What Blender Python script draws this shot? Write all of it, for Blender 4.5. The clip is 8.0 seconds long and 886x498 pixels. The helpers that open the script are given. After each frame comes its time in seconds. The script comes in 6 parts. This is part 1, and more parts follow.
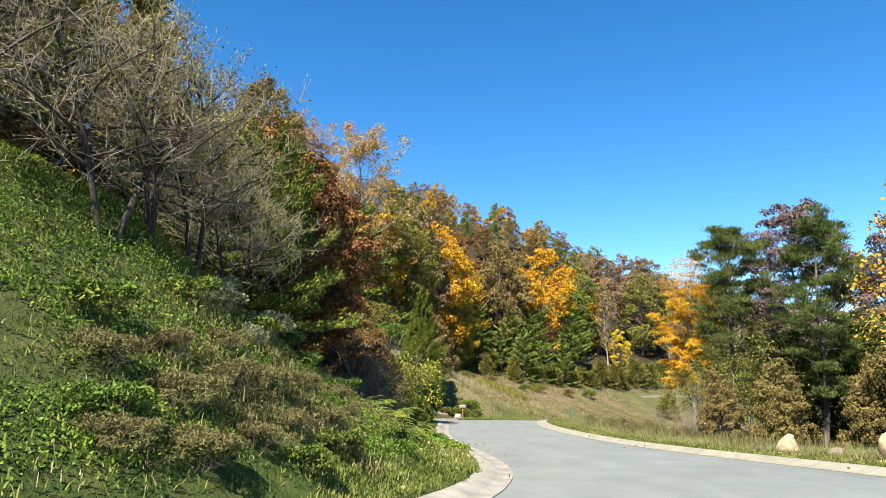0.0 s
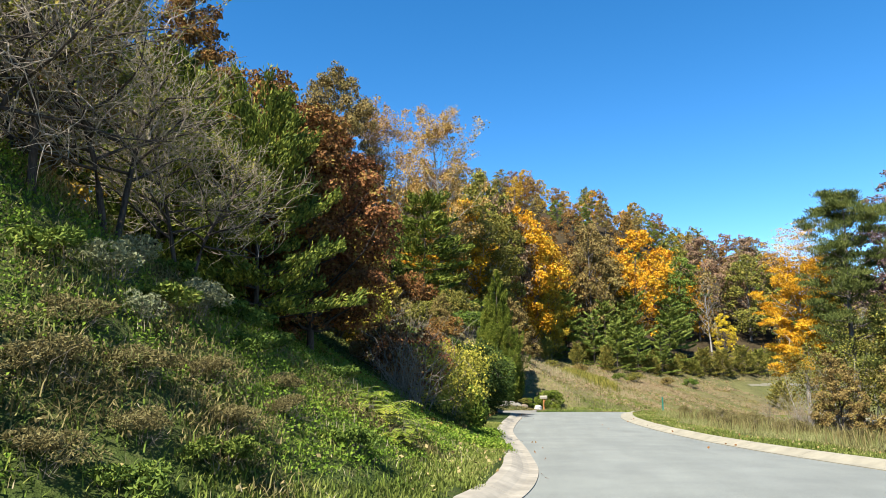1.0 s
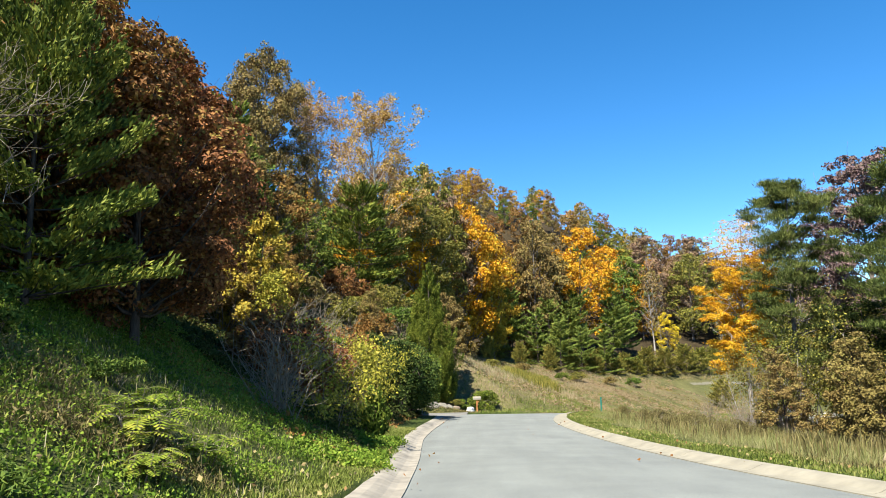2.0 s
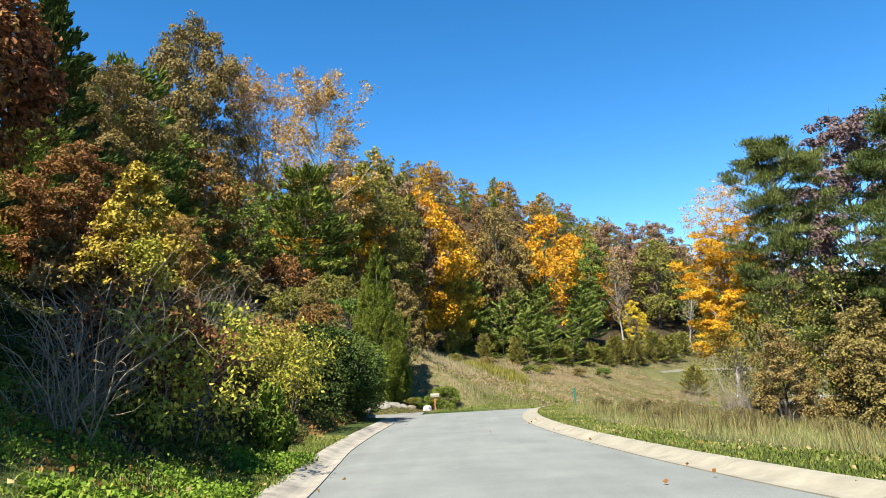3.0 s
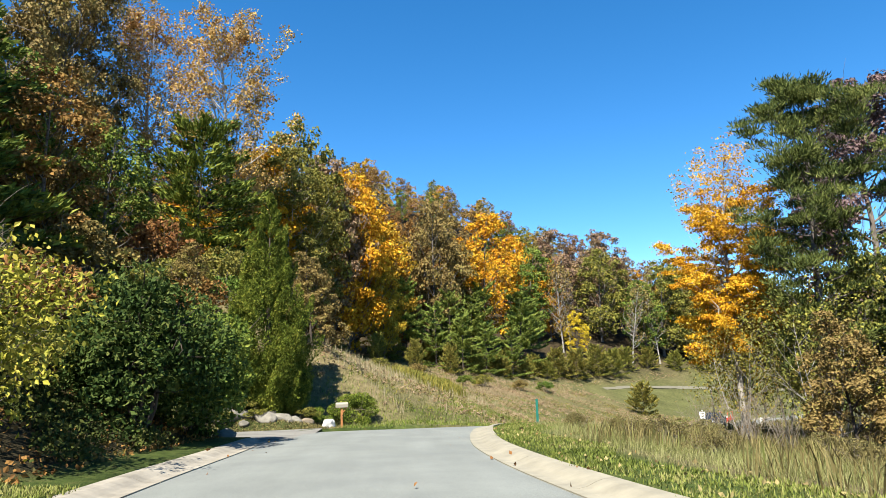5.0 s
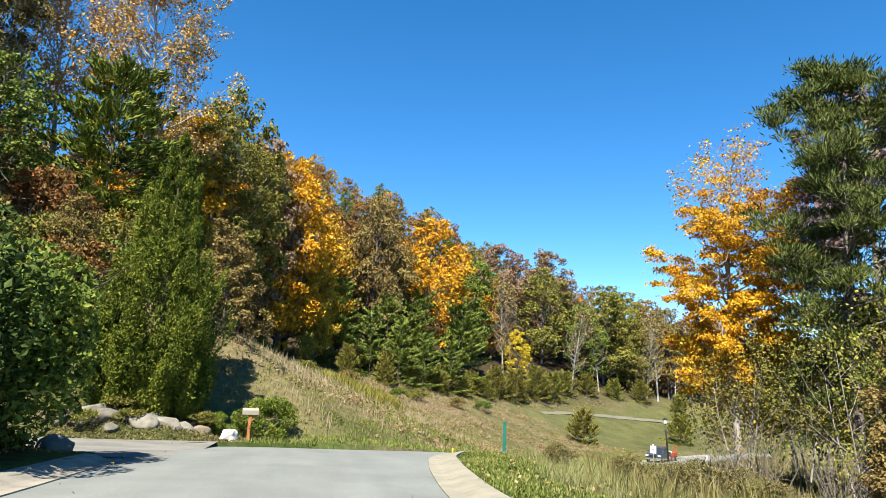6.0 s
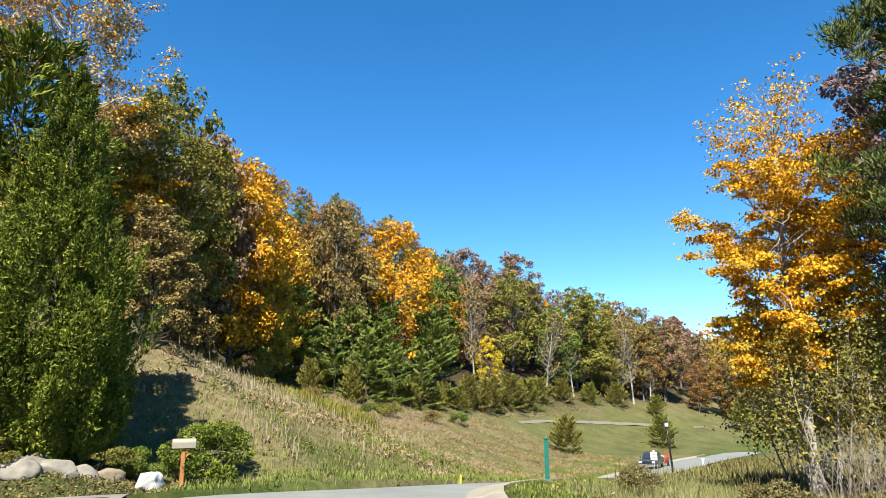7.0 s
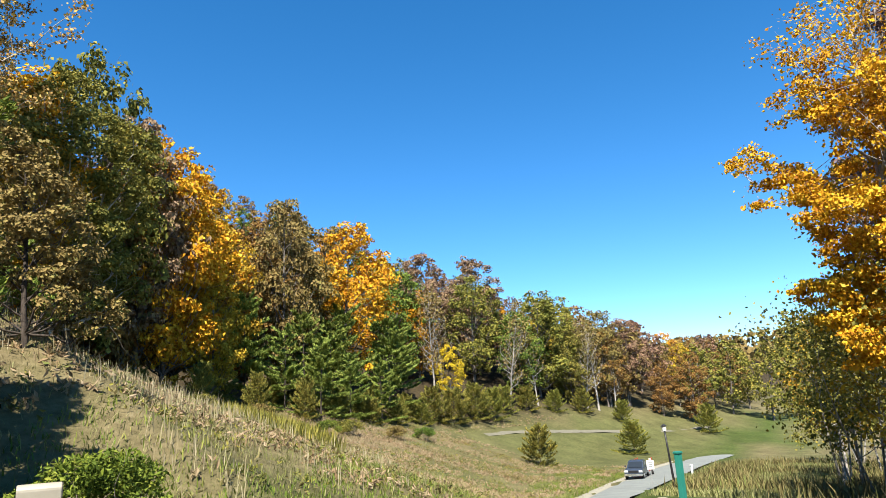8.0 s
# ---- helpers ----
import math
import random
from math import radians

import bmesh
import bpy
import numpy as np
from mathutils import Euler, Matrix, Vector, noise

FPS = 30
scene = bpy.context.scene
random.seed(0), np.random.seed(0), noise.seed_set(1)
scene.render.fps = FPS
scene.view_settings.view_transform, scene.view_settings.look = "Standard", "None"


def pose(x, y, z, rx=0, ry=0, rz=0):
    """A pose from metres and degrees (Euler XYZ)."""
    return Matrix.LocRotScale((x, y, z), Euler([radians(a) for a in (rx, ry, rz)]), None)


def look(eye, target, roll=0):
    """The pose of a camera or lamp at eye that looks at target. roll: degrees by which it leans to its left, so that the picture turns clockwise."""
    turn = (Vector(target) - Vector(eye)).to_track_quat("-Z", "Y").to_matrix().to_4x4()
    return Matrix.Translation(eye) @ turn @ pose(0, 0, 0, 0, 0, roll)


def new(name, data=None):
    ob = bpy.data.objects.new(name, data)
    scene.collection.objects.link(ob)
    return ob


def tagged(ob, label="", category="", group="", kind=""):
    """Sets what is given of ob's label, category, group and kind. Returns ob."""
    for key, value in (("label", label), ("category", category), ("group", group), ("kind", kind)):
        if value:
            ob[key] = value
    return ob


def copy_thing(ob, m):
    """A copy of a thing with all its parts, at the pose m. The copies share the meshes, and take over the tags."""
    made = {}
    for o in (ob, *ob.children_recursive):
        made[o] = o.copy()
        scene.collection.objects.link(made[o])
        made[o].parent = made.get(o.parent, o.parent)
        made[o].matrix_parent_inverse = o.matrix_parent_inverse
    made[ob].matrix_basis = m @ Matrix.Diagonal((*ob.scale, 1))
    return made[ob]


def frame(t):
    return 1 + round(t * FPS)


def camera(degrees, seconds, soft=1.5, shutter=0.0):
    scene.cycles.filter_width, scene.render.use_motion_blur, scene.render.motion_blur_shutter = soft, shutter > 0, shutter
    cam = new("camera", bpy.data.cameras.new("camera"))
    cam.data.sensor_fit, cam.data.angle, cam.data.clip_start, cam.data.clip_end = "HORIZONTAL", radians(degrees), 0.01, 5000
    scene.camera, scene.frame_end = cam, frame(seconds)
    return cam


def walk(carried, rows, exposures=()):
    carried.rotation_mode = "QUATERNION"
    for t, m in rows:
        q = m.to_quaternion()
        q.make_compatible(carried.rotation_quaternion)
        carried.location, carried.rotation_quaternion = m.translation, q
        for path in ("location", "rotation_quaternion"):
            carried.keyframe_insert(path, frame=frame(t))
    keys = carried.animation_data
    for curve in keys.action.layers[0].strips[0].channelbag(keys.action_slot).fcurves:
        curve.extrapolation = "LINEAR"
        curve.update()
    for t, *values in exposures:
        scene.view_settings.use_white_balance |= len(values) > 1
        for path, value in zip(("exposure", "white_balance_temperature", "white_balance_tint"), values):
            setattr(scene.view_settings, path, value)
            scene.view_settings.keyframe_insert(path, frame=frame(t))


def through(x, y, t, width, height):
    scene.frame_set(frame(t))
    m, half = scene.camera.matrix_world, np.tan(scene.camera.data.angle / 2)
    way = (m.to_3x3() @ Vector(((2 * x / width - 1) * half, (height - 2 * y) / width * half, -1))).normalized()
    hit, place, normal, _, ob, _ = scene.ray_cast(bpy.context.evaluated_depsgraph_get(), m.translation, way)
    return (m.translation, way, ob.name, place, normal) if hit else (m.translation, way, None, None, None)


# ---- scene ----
# ------------------------------------------------------------ camera
cam = camera(67.4, 8.0, soft=0.5, shutter=0.012)
PATH = [
    (0, (-0.178, 0.279, 1.307), (-0.176, 2.248, 1.657), 0.1),
    (0.5, (0.618, 1.713, 1.234), (0.487, 3.679, 1.576), 0.5),
    (1, (1.294, 3.345, 1.16), (1.015, 5.298, 1.486), -0.8),
    (1.5, (1.944, 4.926, 1.088), (1.703, 6.881, 1.432), -1.2),
    (2, (2.388, 6.94, 0.971), (2.254, 8.909, 1.298), -1.1),
    (2.2, (2.531, 7.757, 0.905), (2.476, 9.729, 1.233), -1.5),
    (3.5, (3.103, 15.564, 0.353), (3.06, 17.538, 0.67), -4.0),
    (4, (3.368, 17.996, 0.209), (3.318, 19.97, 0.53), -4.6),
    (4.5, (3.348, 20.265, 0.034), (3.414, 22.236, 0.368), -3.6),
    (5.8, (3.332, 28.173, -0.477), (3.633, 30.112, -0.091), 1.8),
    (6, (3.352, 29.231, -0.446), (3.696, 31.161, -0.05), 2.7),
    (6.5, (3.277, 32.302, -0.548), (3.727, 34.204, -0.128), 1.3),
    (7, (3.345, 35.217, -0.646), (3.815, 37.111, -0.208), -0.4),
    (7.5, (3.427, 38.396, -0.747), (3.908, 40.281, -0.282), -1.5),
    (8, (3.565, 41.665, -0.869), (4.188, 43.504, -0.393), -2.9),
]
walk(cam, [(t, look(eye, target, roll)) for t, eye, target, roll in PATH])

# ------------------------------------------------------------ light
SUN_EL, SUN_AZ = radians(53.0), radians(205.5)
SUN_WAY = Vector((math.sin(SUN_AZ) * math.cos(SUN_EL), math.cos(SUN_AZ) * math.cos(SUN_EL), math.sin(SUN_EL)))
world = bpy.data.worlds.new("world")
scene.world = world
world.use_nodes = True
wn = world.node_tree
sky = wn.nodes.new("ShaderNodeTexSky")
sky.sky_type, sky.sun_disc = "NISHITA", False
sky.sun_elevation, sky.sun_rotation = SUN_EL, SUN_AZ
sky.altitude, sky.air_density, sky.dust_density, sky.ozone_density = 1300, 0.8, 0.0, 1.0
deep = wn.nodes.new("ShaderNodeHueSaturation")
deep.inputs["Hue"].default_value, deep.inputs["Saturation"].default_value = 0.497, 1.36
wn.links.new(sky.outputs[0], deep.inputs["Color"])
wn.links.new(deep.outputs[0], wn.nodes["Background"].inputs[0])
wn.nodes["Background"].inputs[1].default_value = 0.094
sun = new("sun", bpy.data.lights.new("sun", "SUN"))
sun.data.energy, sun.data.angle, sun.data.color = 5.0, radians(0.55), (1.0, 0.945, 0.85)
sun.matrix_world = look(SUN_WAY * 100, (0, 0, 0))
scene.view_settings.exposure = 1.56

# ------------------------------------------------------------ materials
def node_mat(name, rough=0.9, spec=0.2):
    m = bpy.data.materials.new(name)
    m.use_nodes = True
    nt = m.node_tree
    b = nt.nodes["Principled BSDF"]
    b.inputs["Roughness"].default_value = rough
    b.inputs["Specular IOR Level"].default_value = spec
    return m, nt, b


def ramp(nt, fac, stops):
    r = nt.nodes.new("ShaderNodeValToRGB")
    while len(r.color_ramp.elements) < len(stops):
        r.color_ramp.elements.new(0.5)
    for e, (p, c) in zip(r.color_ramp.elements, stops):
        e.position, e.color = p, (*c, 1)
    nt.links.new(fac, r.inputs[0])
    return r.outputs[0]


def noise_tex(nt, scale, detail=4.0, rough=0.6, coords="Object", stretch=None):
    tc = nt.nodes.new("ShaderNodeTexCoord")
    out = tc.outputs[coords]
    if stretch:
        mp = nt.nodes.new("ShaderNodeMapping")
        mp.inputs["Scale"].default_value = stretch
        nt.links.new(out, mp.inputs[0])
        out = mp.outputs[0]
    n = nt.nodes.new("ShaderNodeTexNoise")
    n.inputs["Scale"].default_value, n.inputs["Detail"].default_value, n.inputs["Roughness"].default_value = scale, detail, rough
    nt.links.new(out, n.inputs["Vector"])
    return n.outputs["Fac"]


def mix_col(nt, a, b, fac, kind="MIX"):
    m = nt.nodes.new("ShaderNodeMix")
    m.data_type, m.blend_type = "RGBA", kind
    for sock, v in ((m.inputs[6], a), (m.inputs[7], b), (m.inputs[0], fac)):
        if isinstance(v, bpy.types.NodeSocket):
            nt.links.new(v, sock)
        elif isinstance(v, tuple):
            sock.default_value = (*v, 1)
        else:
            sock.default_value = v
    return m.outputs[2]


def bump(nt, b, height, strength=0.4, dist=0.02):
    n = nt.nodes.new("ShaderNodeBump")
    n.inputs["Strength"].default_value, n.inputs["Distance"].default_value = strength, dist
    nt.links.new(height, n.inputs["Height"])
    nt.links.new(n.outputs[0], b.inputs["Normal"])


def plain(name, col, rough=0.7, vary=0.25, scale=6.0, metal=0.0, spec=0.3, relief=0.2):
    m, nt, b = node_mat(name, rough, spec)
    f = noise_tex(nt, scale, 6)
    lo, hi = tuple(c * (1 - vary) for c in col), tuple(min(1, c * (1 + vary)) for c in col)
    nt.links.new(ramp(nt, f, [(0.3, lo), (0.7, hi)]), b.inputs["Base Color"])
    b.inputs["Metallic"].default_value = metal
    if relief:
        bump(nt, b, noise_tex(nt, scale * 6, 4), relief, 0.01)
    return m


def leaf_mat(name, cols, through=0.14, clump=0.9, rough=0.55, hue=0.012):
    """Leaves: every leaf picks its tone from cols; clumps and whole plants differ a little."""
    m, nt, b = node_mat(name, max(rough, 0.65), 0.08)
    g = nt.nodes.new("ShaderNodeNewGeometry")
    stops = [(i / max(1, len(cols) - 1), tuple(0.64 * v for v in c)) for i, c in enumerate(cols)]
    f = noise_tex(nt, clump, 2)
    mm = nt.nodes.new("ShaderNodeMath")
    mm.operation = "MULTIPLY_ADD"
    nt.links.new(f, mm.inputs[0])
    mm.inputs[1].default_value = 1.5
    sub = nt.nodes.new("ShaderNodeMath")
    sub.operation = "MULTIPLY_ADD"
    nt.links.new(g.outputs["Random Per Island"], sub.inputs[0])
    sub.inputs[1].default_value, sub.inputs[2].default_value = 0.75, -0.62
    nt.links.new(sub.outputs[0], mm.inputs[2])
    col = ramp(nt, mm.outputs[0], stops)
    oi = nt.nodes.new("ShaderNodeObjectInfo")
    hs = nt.nodes.new("ShaderNodeHueSaturation")
    mr = nt.nodes.new("ShaderNodeMapRange")
    mr.inputs[3].default_value, mr.inputs[4].default_value = 0.5 - hue, 0.5 + hue
    nt.links.new(oi.outputs["Random"], mr.inputs[0])
    nt.links.new(mr.outputs[0], hs.inputs["Hue"])
    nt.links.new(col, hs.inputs["Color"])
    nt.links.new(hs.outputs[0], b.inputs["Base Color"])
    tr = nt.nodes.new("ShaderNodeBsdfTranslucent")
    nt.links.new(hs.outputs[0], tr.inputs[0])
    mx = nt.nodes.new("ShaderNodeMixShader")
    mx.inputs[0].default_value = through
    nt.links.new(b.outputs[0], mx.inputs[1])
    nt.links.new(tr.outputs[0], mx.inputs[2])
    nt.links.new(mx.outputs[0], nt.nodes["Material Output"].inputs[0])
    return m


def bark_mat(name, dark, light, scale=5.0):
    m, nt, b = node_mat(name, 0.95, 0.1)
    f = noise_tex(nt, scale, 6, 0.7, stretch=(3, 3, 0.6))
    nt.links.new(ramp(nt, f, [(0.3, dark), (0.7, light)]), b.inputs["Base Color"])
    bump(nt, b, noise_tex(nt, scale * 4, 5, 0.7, stretch=(3, 3, 0.5)), 0.6, 0.03)
    return m


BARK_GREY = bark_mat("bark_grey", (0.06, 0.05, 0.042), (0.22, 0.19, 0.16))
BARK_DARK = bark_mat("bark_dark", (0.025, 0.02, 0.016), (0.1, 0.08, 0.065))
BARK_PALE = bark_mat("bark_pale", (0.16, 0.14, 0.12), (0.42, 0.39, 0.34))
TWIG_PALE = bark_mat("twig_pale_grey", (0.16, 0.13, 0.096), (0.4, 0.34, 0.26))
TWIG = bark_mat("twig_grey_brown", (0.1, 0.083, 0.062), (0.28, 0.24, 0.185))

L_ORANGE = leaf_mat("leaves_orange", [(0.4, 0.14, 0.015), (0.74, 0.33, 0.02), (0.92, 0.5, 0.03), (0.9, 0.6, 0.06)])
L_GOLD = leaf_mat("leaves_gold", [(0.32, 0.18, 0.025), (0.6, 0.36, 0.035), (0.72, 0.48, 0.05), (0.5, 0.42, 0.07)])
L_RUST = leaf_mat("leaves_rust", [(0.14, 0.072, 0.025), (0.28, 0.14, 0.04), (0.41, 0.22, 0.065), (0.31, 0.24, 0.065)])
L_BROWN = leaf_mat("leaves_brown", [(0.11, 0.085, 0.03), (0.25, 0.18, 0.06), (0.37, 0.27, 0.09), (0.32, 0.28, 0.075)])
L_RED = leaf_mat("leaves_dark_red", [(0.068, 0.041, 0.019), (0.243, 0.101, 0.041), (0.405, 0.176, 0.061), (0.351, 0.284, 0.068)])
L_MAUVE = leaf_mat("leaves_mauve", [(0.12, 0.08, 0.055), (0.28, 0.175, 0.11), (0.44, 0.27, 0.17), (0.34, 0.26, 0.1)])
L_OLIVE = leaf_mat("leaves_olive", [(0.09, 0.1, 0.02), (0.2, 0.2, 0.04), (0.32, 0.3, 0.06), (0.45, 0.36, 0.07)])
L_GREEN = leaf_mat("leaves_green", [(0.05, 0.085, 0.015), (0.12, 0.18, 0.03), (0.21, 0.28, 0.045), (0.32, 0.34, 0.06)])
L_DARKG = leaf_mat("leaves_dark_green", [(0.02, 0.04, 0.01), (0.05, 0.085, 0.018), (0.1, 0.14, 0.03), (0.17, 0.19, 0.045)])
L_YELLOW = leaf_mat("leaves_yellow_green", [(0.12, 0.13, 0.02), (0.32, 0.32, 0.04), (0.5, 0.45, 0.06), (0.62, 0.52, 0.1)])
L_PINE = leaf_mat("needles_pine", [(0.035, 0.055, 0.016), (0.095, 0.135, 0.034), (0.17, 0.22, 0.055), (0.26, 0.29, 0.08)], 0.12)
L_WPINE = leaf_mat("needles_white_pine", [(0.078, 0.111, 0.021), (0.213, 0.282, 0.053), (0.349, 0.41, 0.085), (0.436, 0.453, 0.1)], 0.2)
L_CYP = leaf_mat("foliage_arborvitae", [(0.035, 0.06, 0.01), (0.115, 0.17, 0.022), (0.215, 0.28, 0.036), (0.34, 0.36, 0.055)], 0.15, 1.6)
L_SPRUCE = leaf_mat("needles_spruce", [(0.036, 0.062, 0.013), (0.108, 0.153, 0.025), (0.216, 0.269, 0.039), (0.37, 0.386, 0.063)], 0.12, 1.2)
L_PEACH = leaf_mat("leaves_pale_orange", [(0.34, 0.17, 0.04), (0.6, 0.36, 0.1), (0.7, 0.47, 0.16), (0.6, 0.46, 0.1)])
L_YELGOLD = leaf_mat("leaves_yellow_gold", [(0.18, 0.14, 0.025), (0.44, 0.34, 0.045), (0.66, 0.5, 0.07), (0.42, 0.38, 0.07)])
L_PLUM = leaf_mat("leaves_plum", [(0.09, 0.062, 0.058), (0.2, 0.135, 0.125), (0.31, 0.21, 0.19), (0.23, 0.19, 0.11)])
L_BRIGHT = leaf_mat("leaves_bright_yellow", [(0.5, 0.33, 0.02), (0.85, 0.6, 0.03), (0.95, 0.72, 0.05), (0.9, 0.7, 0.1)])
L_SAGE = leaf_mat("leaves_sage", [(0.14, 0.16, 0.07), (0.26, 0.28, 0.14), (0.36, 0.37, 0.2), (0.3, 0.3, 0.12)])
GRASS_GREEN = leaf_mat("grass_green", [(0.07, 0.11, 0.016), (0.15, 0.22, 0.03), (0.24, 0.3, 0.048), (0.38, 0.36, 0.1)], 0.18, 0.5, 0.6, 0.0)
GRASS_MOWN = leaf_mat("grass_mown", [(0.09, 0.12, 0.022), (0.16, 0.2, 0.035), (0.24, 0.27, 0.06), (0.36, 0.34, 0.12)], 0.15, 0.5, 0.6, 0.0)
WEED_BROWN = leaf_mat("weeds_dead_brown", [(0.092, 0.077, 0.03), (0.196, 0.161, 0.061), (0.34, 0.281, 0.115), (0.183, 0.225, 0.054)], 0.2, 0.6, 0.7, 0.0)
STRAW = leaf_mat("straw", [(0.3, 0.24, 0.13), (0.46, 0.39, 0.23), (0.58, 0.5, 0.33), (0.36, 0.33, 0.14)], 0.2, 0.6, 0.7, 0.0)
COVER = leaf_mat("ground_cover_leaves", [(0.06, 0.11, 0.014), (0.14, 0.235, 0.024), (0.22, 0.33, 0.036), (0.33, 0.39, 0.06)], 0.15, 0.5, 0.7, 0.0)
# darker version of COVER: shade under the brush is put into the colour
SHADE_COVER = leaf_mat("undergrowth_leaves_shaded", [(0.03, 0.04, 0.012), (0.06, 0.08, 0.018), (0.1, 0.12, 0.025), (0.14, 0.11, 0.04)], 0.1, 0.6, 0.7, 0.0)
LITTER = leaf_mat("fallen_leaves", [(0.2, 0.14, 0.06), (0.38, 0.3, 0.13), (0.46, 0.37, 0.16), (0.3, 0.16, 0.06)], 0.1, 0.6, 0.7, 0.0)
GRASS_DRY = leaf_mat("grass_dry", [(0.13, 0.15, 0.04), (0.24, 0.25, 0.08), (0.4, 0.375, 0.17), (0.18, 0.24, 0.05)], 0.2, 0.25, 0.7, 0.0)
GRASS_TAN = leaf_mat("grass_tan", [(0.3, 0.2, 0.1), (0.45, 0.32, 0.18), (0.55, 0.42, 0.27), (0.35, 0.26, 0.14)], 0.25, 0.25, 0.7, 0.0)


# ------------------------------------------------------------ the lie of the land
def curve_through(pts, n=7):
    """Catmull-Rom points through pts."""
    p = np.array(pts, float)
    p = np.vstack([2 * p[0] - p[1], p, 2 * p[-1] - p[-2]])
    out = []
    for i in range(1, len(p) - 2):
        for t in np.arange(n) / n:
            a, b, c, d = p[i - 1 : i + 3]
            out.append(0.5 * (2 * b + (c - a) * t + (2 * a - 5 * b + 4 * c - d) * t**2 + (3 * b - a - 3 * c + d) * t**3))
    return np.array(out + [p[-2]])


# the two edges of the asphalt, from behind the start to the far end of the valley road
LEFT = curve_through([(-9, -14), (-5.2, -4), (-2.1, 4.4), (0.0, 8.6), (0.82, 11.8), (1.03, 15), (0.86, 18.4), (0.6, 22), (0.28, 25.5), (0.02, 29), (-0.02, 33), (0.05, 38), (-0.05, 43), (0.2, 46.5), (1.9, 48.9), (3.4, 50.3),
                      (5.2, 51.3), (7.2, 53), (9.8, 56.4), (14, 62.5), (19.5, 72), (26, 81.4), (35.5, 92.5), (46.7, 104.8), (60, 117.6), (75, 129.8), (91, 142), (104, 151.3), (140, 176)])
RIGHT = curve_through([(-1, -16), (3.0, -6), (6.6, 2.5), (7.9, 8), (7.7, 12.5), (7.05, 16.5), (6.5, 20), (6.15, 23.5), (5.85, 27), (5.5, 30.5), (5.25, 34), (5.25, 37.5), (5.6, 41), (5.95, 43.4), (6.3, 45.2), (7.2, 47.8), (8.7, 50.2),
                       (10.8, 52.8), (14, 57.0), (18.4, 63.8), (24, 74), (30.7, 82.2), (41, 92.6), (53.5, 105.2), (66, 116.5), (80, 127.5), (95, 139), (108, 148.5), (144, 173)])


def ease(v):
    v = np.clip(v, 0, 1)
    return v * v * (3 - 2 * v)


def z_road(y):
    """Height of the road along its run: a steady fall, steeper past the bend, level in the valley."""
    y = np.asarray(y, float)
    soft = lambda v: np.logaddexp(0, v / 1.5) * 1.5
    sag = 0.16 * (1 - np.tanh((y - 12.5) / 5.0)) / 2 - 0.13 * np.exp(-(((y - 27.0) / 8.0) ** 2))
    return -0.1 - 0.046 * y - 0.088 * soft(y - 49) + 0.08 * soft(y - 80) + 0.054 * soft(y - 118) + sag


def near_line(x, y, line):
    """Distance to a line, signed (left of it is positive), and the y of the nearest place on it."""
    x, y = np.asarray(x, float).ravel(), np.asarray(y, float).ravel()
    a, b = line[:-1], line[1:]
    ab = b - a
    best, side, ny = np.full(x.shape, 1e9), np.zeros(x.shape), np.zeros(x.shape)
    for (ax, ay), (dx, dy) in zip(a, ab):
        t = np.clip(((x - ax) * dx + (y - ay) * dy) / (dx * dx + dy * dy), 0, 1)
        qx, qy = x - ax - t * dx, y - ay - t * dy
        d = np.hypot(qx, qy)
        m = d < best
        best[m], ny[m] = d[m], (ay + t * dy)[m]
        side[m] = (dx * qy - dy * qx)[m]
    return np.where(side >= 0, best, -best), ny


def lumps(x, y, s, seed=0.0):
    return (np.sin(x * s + 1.3 + seed) * np.cos(y * s * 1.17 + seed * 2) + 0.5 * np.sin(x * s * 2.3 + y * s * 1.9 + seed) + 0.3 * np.cos(x * s * 4.1 - y * s * 3.7)) / 1.8


KERB_H, KERB_W = 0.11, 0.55


